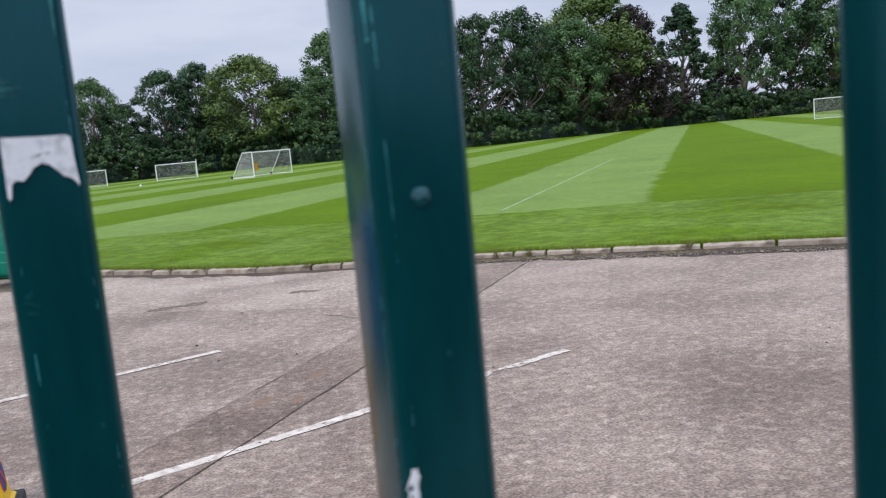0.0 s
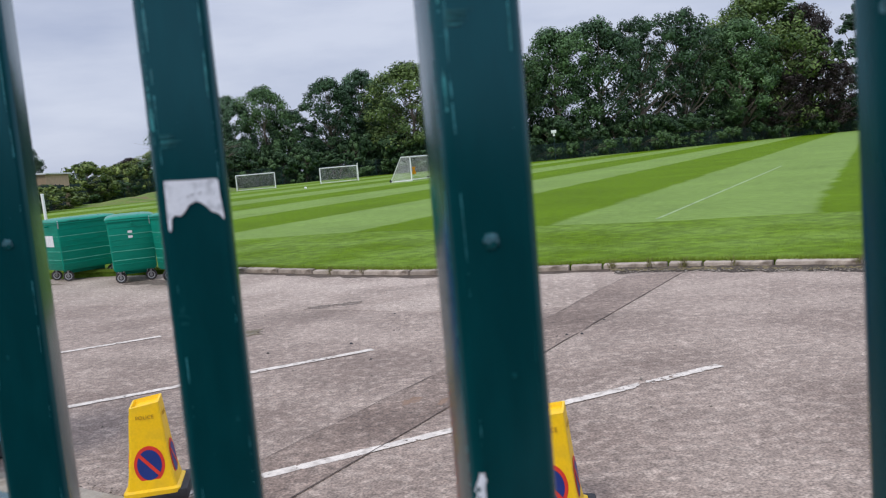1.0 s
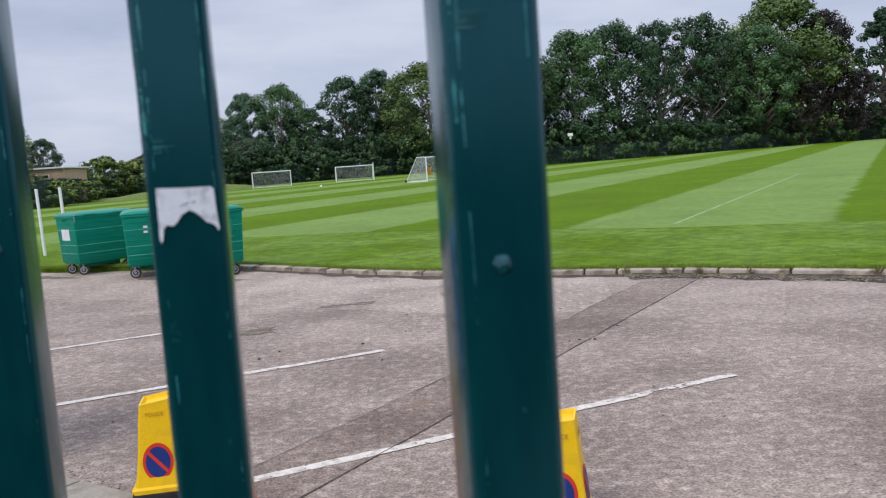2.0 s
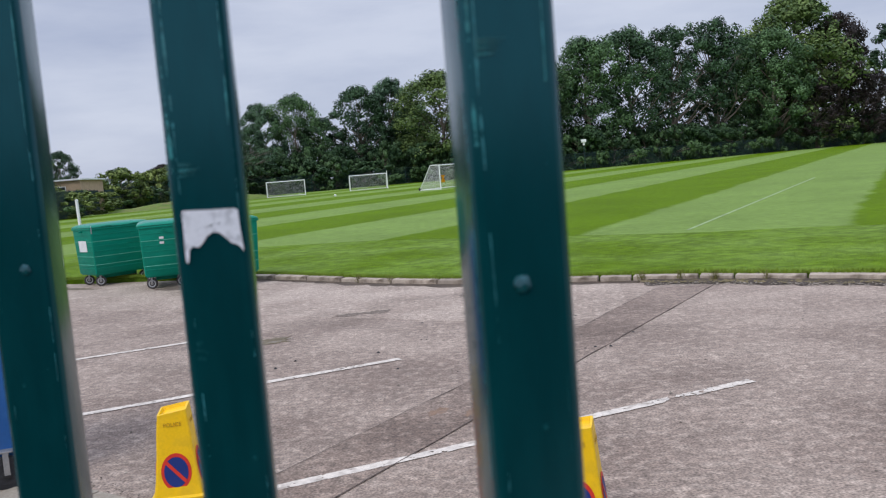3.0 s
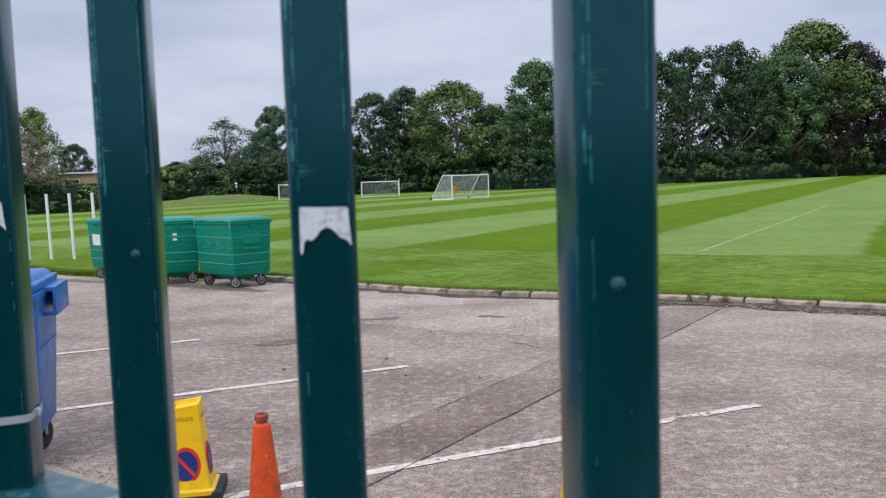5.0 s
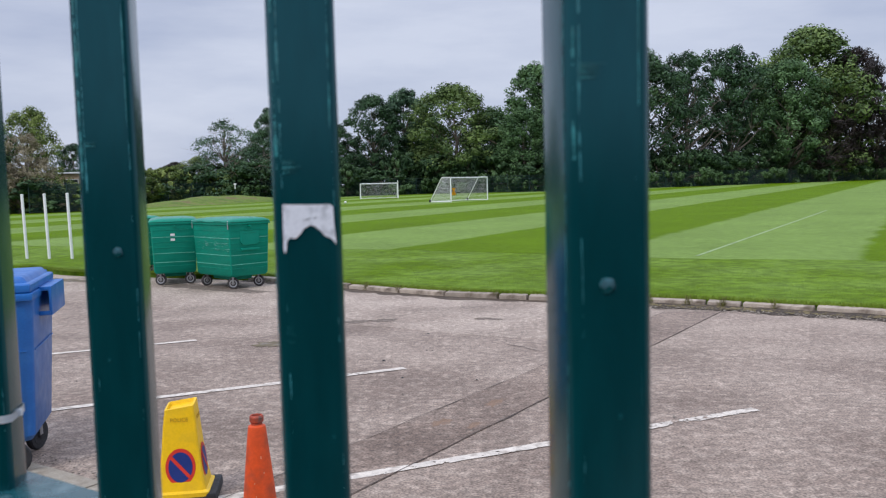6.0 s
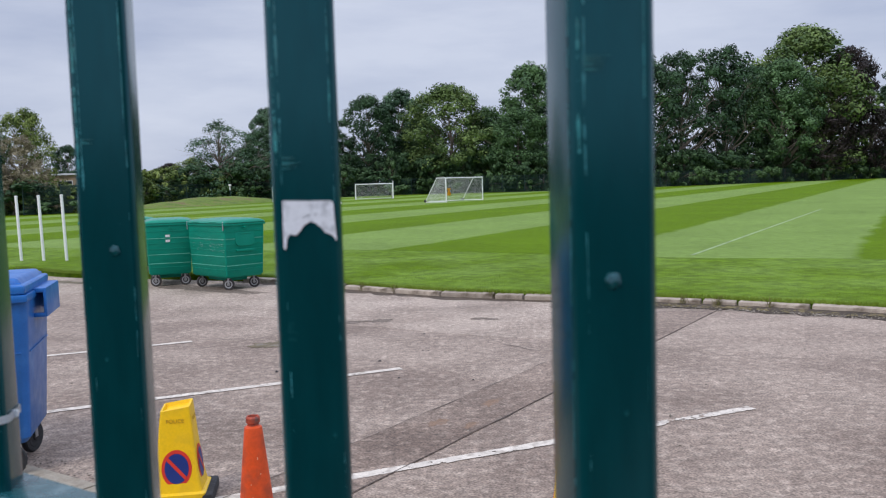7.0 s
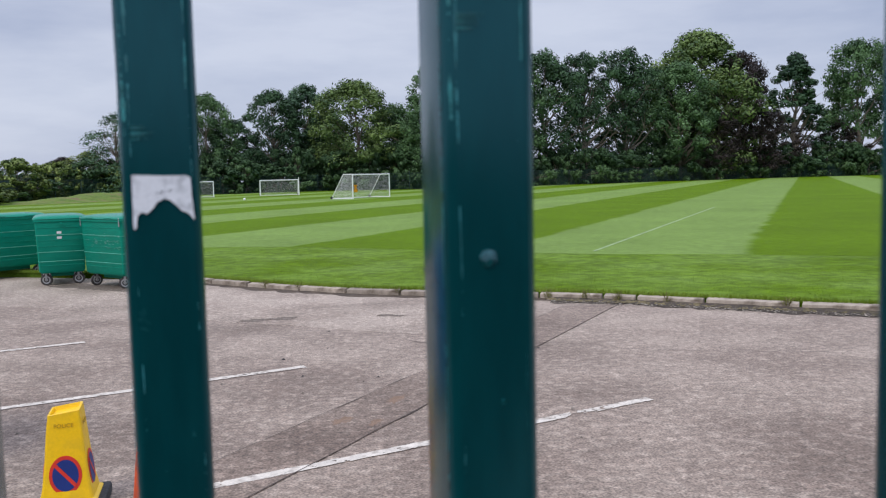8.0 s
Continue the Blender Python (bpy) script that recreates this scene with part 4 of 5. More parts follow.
def green_bin(at, turn, label, sign=None, pockets=(-1, 1), scuffed=False):
    """Steel four-wheeled bin; its long side runs along its x."""
    e = thing("wheeled_bin", at, turn, label, "waste bin", "green steel bins beside the kerb")
    H = 1.15
    bm = bmesh.new()
    tapered_shell(bm, 1.16, 0.74, 1.24, 0.80, 0.22, H, 0.022)
    box(bm, (0.70, 0.38, 0.12), (0, 0, 0.20), bevel=0.03)
    part("body", bm, M_GREEN_BIN, e, "green painted steel body", 35)
    for z in (0.36, 0.43, 0.594, 0.70, 0.80, 0.89, 1.02):
        t = (z - 0.27) / (H - 0.27)
        w, d = 1.16 + 0.08 * t, 0.74 + 0.06 * t
        bm = bmesh.new()
        for s in (-1, 1):
            box(bm, (w - 0.03, 0.010, 0.011), (0, s * (d / 2 + 0.001), z), bevel=0.003)
            box(bm, (0.010, d - 0.03, 0.011), (s * (w / 2 + 0.001), 0, z), bevel=0.003)
        # three ribs carry their highlight as a paler colour
        part("rib", bm, M_GREEN_GLINT if z in (0.43, 0.594, 0.89) else M_GREEN_BIN, e, "pressed rib, some with a painted highlight")
    if scuffed:
        rnd = random.Random(3)
        bm = bmesh.new()
        for i in range(70):
            x = rnd.uniform(-0.5, 0.58)
            z = rnd.choice((0.80, 0.80, 0.76, 0.70, 0.89)) + rnd.gauss(0, 0.012)
            t = (z - 0.27) / (H - 0.27)
            box(bm, (rnd.uniform(0.01, 0.07), 0.002, rnd.uniform(0.002, 0.006)), (x, -(0.37 + 0.03 * t) - 0.0075, z), Matrix.Rotation(rnd.gauss(0, 0.2), 4, "Y"))
        tagged(part("scuff", bm, material("bare_scuffed_steel", (0.16, 0.40, 0.33), 0.6, vary=0.3, scale=20), e, "pale scuff marks"), kind="stuff")
    bm = bmesh.new()
    for s in (-1, 1):
        box(bm, (1.27, 0.030, 0.035), (0, s * 0.405, H - 0.012), bevel=0.008)
        box(bm, (0.030, 0.82, 0.035), (s * 0.622, 0, H - 0.012), bevel=0.008)
    part("rim", bm, M_GREEN_BIN, e, "folded steel rim")
    # shallow domed lid, thin at its lip
    bm = bmesh.new()
    rows = []
    for w, d, z, r in ((1.27, 0.85, H + 0.008, 0.05), (1.285, 0.865, H + 0.020, 0.06), (1.27, 0.85, H + 0.040, 0.08), (1.20, 0.76, H + 0.068, 0.14), (0.98, 0.54, H + 0.086, 0.16), (0.50, 0.20, H + 0.092, 0.08)):
        q = []
        for cx, cy, a0 in ((1, 1, 0), (-1, 1, 90), (-1, -1, 180), (1, -1, 270)):
            for i in range(6):
                a = radians(a0 + 18 * i)
                q.append(bm.verts.new((cx * (w / 2 - r) + r * math.cos(a), cy * (d / 2 - r) + r * math.sin(a), z)))
        rows.append(q)
    for p, q in zip(rows, rows[1:]):
        for i in range(24):
            k = (i + 1) % 24
            bm.faces.new((p[i], p[k], q[k], q[i]))
    bm.faces.new(rows[0][::-1])
    bm.faces.new(rows[-1])
    part("lid", bm, M_GREEN_LID, e, "shallow domed green lid", 40)
    for s in (-1, 1):
        bm = bmesh.new()
        rod(bm, (s * 0.61, -0.02, H - 0.06), (s * 0.70, -0.02, H - 0.06), 0.018, sides=12)
        part("trunnion", bm, M_GREEN_BIN, e)
        bm = bmesh.new()
        box(bm, (0.022, 0.012, 0.15), (s * 0.605, -0.415, H - 0.03), bevel=0.004)
        part("lid_clip", bm, M_STEEL, e, "bare steel lid clip")
        bm = bmesh.new()
        rod(bm, (s * 0.30 - 0.11, -0.425, H + 0.035), (s * 0.30 + 0.11, -0.425, H + 0.035), 0.010)
        part("lid_handle", bm, M_GREEN_LID, e)
    for s in pockets:
        bm = bmesh.new()
        slab(bm, [(-0.19, 0.34), (-0.19, 0.06), (-0.15, 0.01), (-0.10, 0.0), (0.10, 0.0), (0.15, 0.01), (0.19, 0.06), (0.19, 0.34)], -0.010, 0.020)
        box(bm, (0.24, 0.012, 0.014), (0, 0.21, 0.020), bevel=0.004)
        panel = part("end_panel", bm, M_GREEN_BIN, e, "raised rounded pocket panel", 35)
        panel.matrix_local = pose(s * 0.605, 0, 0.765, 90 - 2.5, 0, s * 90)
        bm = bmesh.new()
        box(bm, (0.060, 0.36, 0.040), (s * 0.605, 0, 0.690), bevel=0.008)
        part("shelf", bm, M_GREEN_BIN, e, "short steel lifting shelf")
    for x in (-0.45, 0.45):
        for y in (-0.26, 0.26):
            caster(e, (x, y, 0), 0.10, 12 - turn + random.uniform(-35, 35))
    if sign:
        w, h, z = sign
        bm = bmesh.new()
        box(bm, (0.004, w, h), (-0.611, 0.02, z), Matrix.Rotation(radians(-2.5), 4, "Y"))
        part("label", bm, M_LABEL, e, "white label, unreadable")
    return e


green_bin((-3.66, 15.20, 0), 135 + 180, "green steel four-wheeled bin with scuffed ribs, lid shut", scuffed=True)
b2 = green_bin((-4.97, 16.10, 0), 108, "green steel four-wheeled bin seen end on, two small stickers", pockets=(1,))
for z in (0.93, 0.84):
    bm = bmesh.new()
    box(bm, (0.004, 0.075, 0.042), (-0.617 + (0.95 - z) * 0.045, 0.02, z), Matrix.Rotation(radians(-2.5), 4, "Y"))
    part("label", bm, M_LABEL, b2)
green_bin((-6.38, 17.35, 0), 46, "green steel four-wheeled bin with a white label", (0.34, 0.22, 0.80), pockets=(1,))

# blue bin
blue = thing("wheeled_bin", (-3.11, 5.40, 0), 15.5, "blue plastic four-wheeled bin with closed lid", "waste bin")
blue.scale.z = 0.975
bm = bmesh.new()
tapered_shell(bm, 1.20, 0.64, 1.29, 0.78, 0.20, 1.16, 0.05)
part("body", bm, M_BLUE_BIN, blue, "blue plastic body", 35)
bm = bmesh.new()
box(bm, (1.31, 0.84, 0.05), (0, 0, 1.15), bevel=0.015)
for x in (-0.5, -0.3, -0.1, 0.1, 0.3, 0.5):
    box(bm, (0.02, 0.05, 0.10), (x, -0.385, 1.09), bevel=0.006)
part("rim", bm, M_BLUE_BIN, blue, "thick blue rim with ribs")
for s_ in (-1, 1):
    # hollow lifting ledge: top shelf, outer skirt, far end plate, lips round the open pocket
    bm = bmesh.new()
    box(bm, (0.09, 0.50, 0.03), (s_ * 0.672, 0.10, 1.170), bevel=0.009)
    box(bm, (0.020, 0.50, 0.185), (s_ * 0.708, 0.10, 1.085), bevel=0.008)
    box(bm, (0.09, 0.022, 0.185), (s_ * 0.672, 0.345, 1.085), bevel=0.008)
    box(bm, (0.07, 0.022, 0.03), (s_ * 0.672, -0.145, 1.008), bevel=0.008)
    part("lifting_ledge", bm, M_BLUE_BIN, blue, "hollow moulded ledge")
bm = bmesh.new()
box(bm, (1.29, 0.83, 0.06), (0, 0, 1.205), bevel=0.022, seg=3)
box(bm, (1.25, 0.74, 0.06), (0, 0.03, 1.245), bevel=0.024, seg=4, taper=0.93)
box(bm, (1.10, 0.30, 0.05), (0, -0.20, 1.262), bevel=0.022, seg=4, taper=0.8)
box(bm, (0.34, 0.05, 0.03), (0, -0.42, 1.21), bevel=0.01)
rod(bm, (-0.6, 0.41, 1.22), (0.6, 0.41, 1.22), 0.03, sides=12)
part("lid", bm, M_BLUE_BIN, blue, "closed moulded blue lid")
bm = bmesh.new()
for s_ in (-1, 1):
    box(bm, (0.006, 0.62, 0.008), (s_ * 0.632, 0, 0.80), bevel=0.002)
    box(bm, (1.18, 0.006, 0.008), (0, s_ * 0.365, 0.80), bevel=0.002)
part("seam", bm, M_BLUE_BIN, blue, "raised moulding line round the body")
for x, y, turn in ((-0.47, -0.35, 10), (0.47, -0.35, 10), (-0.51, 0.21, 70), (0.51, 0.21, 70)):
    caster(blue, (x, y, 0), 0.110, turn, M_RUBBER)


# ---- white poles on the grass ----
for i, (x, y) in enumerate(((-9.82, 21.40), (-9.16, 21.21), (-8.51, 21.02), (-10.48, 21.60))):
    bm = bmesh.new()
    rod(bm, (0, 0, -0.05), (0, 0, 1.62), 0.037, 0.036, 14)
    lathe(bm, [(0.037, 1.61), (0.040, 1.62), (0.037, 1.645), (0.016, 1.652)], 14)
    ob = part("pole", bm, M_WHITE)
    ob.matrix_world = pose(x, y, KZ - 0.01, 0, -1.2, 0)
    tagged(ob, "plain white plastic pole standing in the grass", "pole", "row of white poles")


# ---- goals ----
def goal(at, turn, width, height, top_depth, base_depth, label, net_cell=0.12):
    """A goal whose mouth runs along its x and whose net falls back along its y."""
    e = thing("football_goal", at, turn, label, "goal", "white goals on the field")
    r = 0.05
    ends = (0, width)
    for x in ends:
        bm = bmesh.new()
        rod(bm, (x, 0, -0.02), (x, 0, height), r, sides=10)
        part("post", bm, M_WHITE, e)
        bm = bmesh.new()
        rod(bm, (x, 0, height - 0.03), (x, top_depth, height - 0.03), 0.03)
        rod(bm, (x, top_depth, height - 0.03), (x, base_depth, 0.04), 0.03)
        part("back_stay", bm, M_WHITE, e)
        bm = bmesh.new()
        rod(bm, (x, 0, 0.04), (x, base_depth, 0.04), 0.035)
        part("side_bar", bm, M_WHITE, e)
        bm = bmesh.new()
        lathe(bm, [(0.11, -0.04), (0.12, 0), (0.11, 0.04)], 14, (x, base_depth, 0.12), Matrix.Rotation(radians(90), 4, "Y"))
        part("wheel", bm, M_RUBBER, e)
    bm = bmesh.new()
    rod(bm, (-r, 0, height - r), (width + r, 0, height - r), r, sides=10)
    part("crossbar", bm, M_WHITE, e)
    bm = bmesh.new()
    rod(bm, (0, base_depth, 0.04), (width, base_depth, 0.04), 0.035)
    part("back_bar", bm, M_WHITE, e)
    bm = bmesh.new()
    t = 0.0055
    nx = int(width / net_cell)
    slope = math.hypot(base_depth - top_depth, height)
    for i in range(nx + 1):
        x = width * i / nx
        rod(bm, (x, 0, height - 0.05), (x, top_depth, height - 0.06), t, sides=3, caps=False)
        rod(bm, (x, top_depth, height - 0.06), (x, base_depth, 0.06), t, sides=3, caps=False)
    for i in range(int(slope / net_cell) + 1):
        f = i * net_cell / slope
        y, z = top_depth + (base_depth - top_depth) * f, (height - 0.06) * (1 - f) + 0.06 * f
        rod(bm, (0, y, z), (width, y, z), t, sides=3, caps=False)
    for i in range(int(top_depth / net_cell) + 1):
        rod(bm, (0, i * net_cell, height - 0.055), (width, i * net_cell, height - 0.055), t, sides=3, caps=False)
    for x in ends:
        for i in range(int(height / net_cell) + 1):
            z = i * net_cell + 0.05
            back = base_depth + (top_depth - base_depth) * z / height
            rod(bm, (x, 0, z), (x, back, z), t, sides=3, caps=False)
        for i in range(int(base_depth / net_cell) + 1):
            y = i * net_cell
            top = height - 0.05 if y <= top_depth else height * (base_depth - y) / max(0.01, base_depth - top_depth)
            rod(bm, (x, y, 0.04), (x, y, max(0.05, top)), t, sides=3, caps=False)
    tagged(part("net", bm, M_NET, e, "fine white net"), kind="stuff")
    return e


goal((0.78, 70.2, KZ), 56.5, 5.9, 2.05, 0.9, 2.1, "white goal with a pale net, seen from the side")
goal((-9.15, 96.0, KZ), 8, 4.2, 1.75, 0.8, 1.6, "white goal with a dark shaded net")
goal((-18.3, 95.0, KZ), 8, 4.2, 1.75, 0.8, 1.6, "white goal with a dark shaded net")
goal((62.6, 84.5, KZ), -35, 5.9, 2.3, 0.9, 2.0, "white goal near the trees")
bm = bmesh.new()
rod(bm, (0, 0, -0.05), (0, 0, 2.0), 0.04)
ob = part("pole", bm, M_WHITE)
ob.matrix_world = pose(-4.95, 96.4, KZ)
tagged(ob, "white pole beside a goal", "pole")
bm = bmesh.new()
rows = []
for i in range(7):
    q = []
    for j in range(5):
        q.append(bm.verts.new((0.36 * (j / 4 - 0.5) * (0.7 + 0.3 * math.sin(i * 1.3)), 0.05 * math.sin(j * 2.1 + i), 0.62 * i / 6)))
    rows.append(q)
for p, q in zip(rows, rows[1:]):
    for j in range(4):
        bm.faces.new((p[j], p[j + 1], q[j + 1], q[j]))
bmesh.ops.solidify(bm, geom=bm.faces, thickness=0.03)
ob = part("training_bib", bm, M_YELLOW_CLOTH)
ob.matrix_world = pose(1.05, 73.0, 0.62)
tagged(ob, "yellow cloth bib hanging on the goal net", "bib")
bm = bmesh.new()
bmesh.ops.create_icosphere(bm, subdivisions=2, radius=0.11)
ob = part("football", bm, M_WHITE)
ob.matrix_world = pose(-8.6, 76, KZ + 0.105)
tagged(ob, "white football lying on the grass", "ball")

# ---- kerb stones ----
def kerb_run():
    """Stones of uneven length along the kerb's curve, with open joints."""
    holder = tagged(new("kerb"), "row of weathered kerb stones edging the grass", "kerb", kind="structure")
    rnd = random.Random(11)
    fine_line = curve_points(KERB, 0.02)
    dist = [0.0]
    for a, b in zip(fine_line, fine_line[1:]):
        dist.append(dist[-1] + (b - a).length)
    lengths = {}

    def at(s):
        i = min(max(1, int(np.searchsorted(dist, s))), len(fine_line) - 1)
        a, b = fine_line[i - 1], fine_line[i]
        return a + (b - a) * ((s - dist[i - 1]) / max(1e-6, dist[i] - dist[i - 1])), (b - a).normalized()

    s = 0.0
    while s < dist[-1] - 1.2:
        ln = rnd.choice((0.46, 0.9, 0.9, 0.9, 1.15))
        if ln not in lengths:
            lengths[ln] = []
            for v in range(3):
                bm = bmesh.new()
                box(bm, (ln - 0.036, 0.13, 0.20), (0, 0, -0.10), bevel=0.016, seg=2)
                for q in bm.verts:
                    q.co += Vector((0, 0.010, 0.008)) * noise.noise(q.co * 5 + Vector((v * 7, 0, ln)))
                    if q.co.y < 0 and q.co.z > -0.03:
                        q.co.z -= 0.012
                lengths[ln].append(mesh_of(bm, "kerb_stone", M_KERB, 40))
        p, d = at(s + ln / 2)
        p0, _ = at(s)
        p1, _ = at(s + ln)
        c = (p0 + p1) / 2
        if c.x < -3.6:
            s += ln
            continue
        ob = new("kerb_stone", rnd.choice(lengths[ln]))
        ob.parent = holder
        ob.matrix_local = pose(c.x, c.y, KZ + rnd.uniform(-0.008, 0.006), rnd.uniform(-2, 2), rnd.uniform(-0.5, 0.5), math.degrees(math.atan2((p1 - p0).y, (p1 - p0).x)) + rnd.uniform(-0.6, 0.6))
        s += ln
    return holder


kerb_run()

# dark soil line in the gutter
left_run = [v for v in kerb_line if -3.6 < v.x < 3.1]
bm = bmesh.new()
prev = None
for i, v in enumerate(left_run[:-1]):
    dd = (left_run[i + 1] - v).normalized()
    nn = Vector((dd.y, -dd.x, 0))
    w = 0.08 + 0.22 * abs(noise.noise(v * 2.3)) + 0.02 * noise.noise(v * 9)
    q = [bm.verts.new(v + nn * 0.055 + Vector((0, 0, 0.018 + 0.006 * noise.noise(v * 9)))), bm.verts.new(v + nn * (0.065 + w) + Vector((0, 0, 0.004)))]
    if prev:
        bm.faces.new((prev[0], prev[1], q[1], q[0]))
    prev = q
tagged(part("gutter_soil", bm, M_SOIL, smooth=60), "thin line of dark soil in the gutter", "soil", kind="stuff")

# concrete edging flags along the fence
edging = tagged(new("edging"), "row of pale stained concrete edging flags", "edging", kind="structure")
rnd = random.Random(4)
d = Vector((math.cos(radians(-33.8)), math.sin(radians(-33.8)), 0))
s_dir = Vector((-d.y, d.x, 0))
flag_data = []
for v in range(3):
    bm = bmesh.new()
    box(bm, (0.605, 0.44, 0.05), (0, 0, 0), bevel=0.007)
    flag_data.append(mesh_of(bm, "flagstone", M_SLAB, 40))
for i in range(-6, 8):
    c = Vector((-2.18, 5.17, 0)) + d * (0.615 * i) - s_dir * 0.23
    ob = new("flagstone", flag_data[i % 3])
    ob.parent = edging
    ob.matrix_local = pose(c.x, c.y, -0.010 + rnd.uniform(-0.003, 0.004), rnd.uniform(-0.4, 0.4), rnd.uniform(-0.4, 0.4), -33.8 + rnd.uniform(-0.5, 0.5))

# soil and grit gathered against the kerb
right_run = [v for v in kerb_line if 3.0 < v.x < 9.5]
bm = bmesh.new()
prev = None
for i, v in enumerate(right_run[:-1]):
    dd = (right_run[i + 1] - v).normalized()
    nn = Vector((dd.y, -dd.x, 0))
    w = 0.32 + 0.12 * noise.noise(v * 1.5) + 0.12 * noise.noise(v * 6) + 0.06 * noise.noise(v * 17)
    q = [bm.verts.new(v + nn * 0.05 + Vector((0, 0, 0.035 + 0.012 * noise.noise(v * 9)))), bm.verts.new(v + nn * (0.06 + w * 0.5) + Vector((0, 0, 0.024 + 0.012 * noise.noise(v * 7)))), bm.verts.new(v + nn * (0.06 + w) + Vector((0, 0, 0.004)))]
    if prev:
        for j in (0, 1):
            bm.faces.new((prev[j], prev[j + 1], q[j + 1], q[j]))
    prev = q
tagged(part("soil_strip", bm, M_SOIL, smooth=60), "dark soil gathered along the kerb's foot", "soil", kind="stuff")


def scatter(name, count, spots, size, mat, label, category, seed, flat=0.6):
    """Many small rough stones or leaves in one mesh."""
    rnd = random.Random(seed)
    verts, faces = [], []
    for i in range(count):
        p = spots(rnd)
        r = size * rnd.uniform(0.4, 1.3)
        a = rnd.uniform(0, 6.28)
        k = len(verts)
        for j in range(4):
            an = a + j * 1.571 + rnd.uniform(-0.3, 0.3)
            verts.append((p[0] + r * math.cos(an), p[1] + r * math.sin(an), p[2]))
        verts.append((p[0], p[1], p[2] + r * flat * rnd.uniform(0.6, 1.3)))
        faces += [(k, k + 1, k + 4), (k + 1, k + 2, k + 4), (k + 2, k + 3, k + 4), (k + 3, k, k + 4)]
    return tagged(new(name, raw_mesh(name, verts, faces, mat)), label, category, kind="stuff")


def beside_kerb(lo, hi, z):
    def spot(rnd):
        i = rnd.randrange(len(right_run) - 1)
        v, dd = right_run[i], (right_run[i + 1] - right_run[i]).normalized()
        o = rnd.triangular(lo, hi, lo)
        j = rnd.uniform(-0.08, 0.08)
        return (v.x + dd.y * o + dd.x * j, v.y - dd.x * o + dd.y * j, z)
    return spot


scatter("grit", 3200, beside_kerb(0.06, 0.55, 0.016), 0.013, M_PEBBLE, "pale grit and dead leaves along the kerb", "grit", 1)
scatter("leaf_litter", 1700, beside_kerb(0.06, 0.38, 0.024), 0.026, leaf_material("litter", (0.07, 0.055, 0.025), (0.24, 0.19, 0.09)), "dead leaves along the kerb", "leaves", 2, 0.3)
def beside_edging(rnd):
    u, o = rnd.uniform(-2.6, 1.2), rnd.triangular(-0.10, 0.16, 0.0)
    return (-2.18 + d.x * u + s_dir.x * o, 5.17 + d.y * u + s_dir.y * o, 0.012)


scatter("leaf_litter", 300, beside_edging, 0.008, M_SOIL, "brown crumbs and dead leaves along the edging", "leaves", 8, 0.4)
scatter("loose_stones", 260, lambda r: (r.uniform(-4, 5), r.uniform(4.2, 11), 0.004), 0.010, M_PEBBLE, "small loose stones on the asphalt", "grit", 3)
scatter("loose_stones", 14, lambda r: (r.uniform(-1.5, 2.5), r.uniform(7, 10), 0.004), 0.017, M_RUBBER, "dark loose lumps on the asphalt", "grit", 6)


def blotch(name, at, w, h, turn, mat, label, seed):
    bm = bmesh.new()
    n = 72
    out = []
    for i in range(n):
        a = 2 * math.pi * i / n
        r = 1 + 0.6 * noise.noise(Vector((math.cos(a) * 1.6, math.sin(a) * 1.6, seed))) + 0.5 * noise.noise(Vector((math.cos(a) * 6, math.sin(a) * 6, seed)))
        out.append((w * r * math.cos(a), h * r * math.sin(a)))
    slab(bm, out, 0, 0.0015)
    ob = part(name, bm, mat)
    ob.matrix_world = pose(at[0], at[1], 0.0034, 0, 0, turn)
    return tagged(ob, label, "stain", kind="structure")


M_MOSS = material("moss_and_mud", (0.145, 0.115, 0.068), 0.95, vary=0.35, scale=5, fine=40, bump=0.5, bump_scale=50, dirt=(0.20, 0.18, 0.16), dirt_amount=0.9, dirt_scale=7)
# dark asphalt for damp spots, and for painted shade under the bins
M_DAMP_SHADE = ground_asphalt("damp_and_shade_asphalt", (0.120, 0.090, 0.068), (0.210, 0.168, 0.135), 0.5)
M_RUSTY = material("rusty_brown_grit", (0.235, 0.150, 0.100), 0.95, vary=0.3, scale=9, fine=60, bump=0.4, bump_scale=60, dirt=(0.17, 0.125, 0.10), dirt_amount=1.0, dirt_scale=12)
for at, w, h, turn, seed in (((0.10, 6.12), 0.10, 0.05, 50, 21), ((0.52, 6.62), 0.13, 0.045, 55, 22), ((0.34, 6.02), 0.09, 0.03, 57, 23)):
    blotch("rusty_patch", at, w, h, turn, M_RUSTY, "rusty brown patch in the filled trench", seed)
blotch("moss_patch", (-1.74, 9.42), 0.24, 0.17, 20, M_MOSS, "mossy muddy patch on the asphalt", 1)
blotch("damp_patch", (-0.66, 10.86), 0.17, 0.10, 15, M_DAMP_SHADE, "damp dark patch on the asphalt", 3)
# shade beneath the green bins, painted as a dark patch
blotch("damp_patch", (-4.1, 15.05), 1.15, 0.34, -38, M_DAMP_SHADE, "painted shade under the bins, in dark asphalt", 4)
blotch("mud_patch", (-8.0, 17.2), 1.6, 0.20, -30, M_MOSS, "bare muddy edge of the grass", 5)
blotch("damp_patch", (0.67, 10.76), 0.15, 0.085, -25, M_DAMP_SHADE, "small damp dark patch on the asphalt", 9)
blotch("damp_patch", (-1.02, 10.80), 0.16, 0.10, 10, M_DAMP_SHADE, "small damp dark patch on the asphalt", 12)


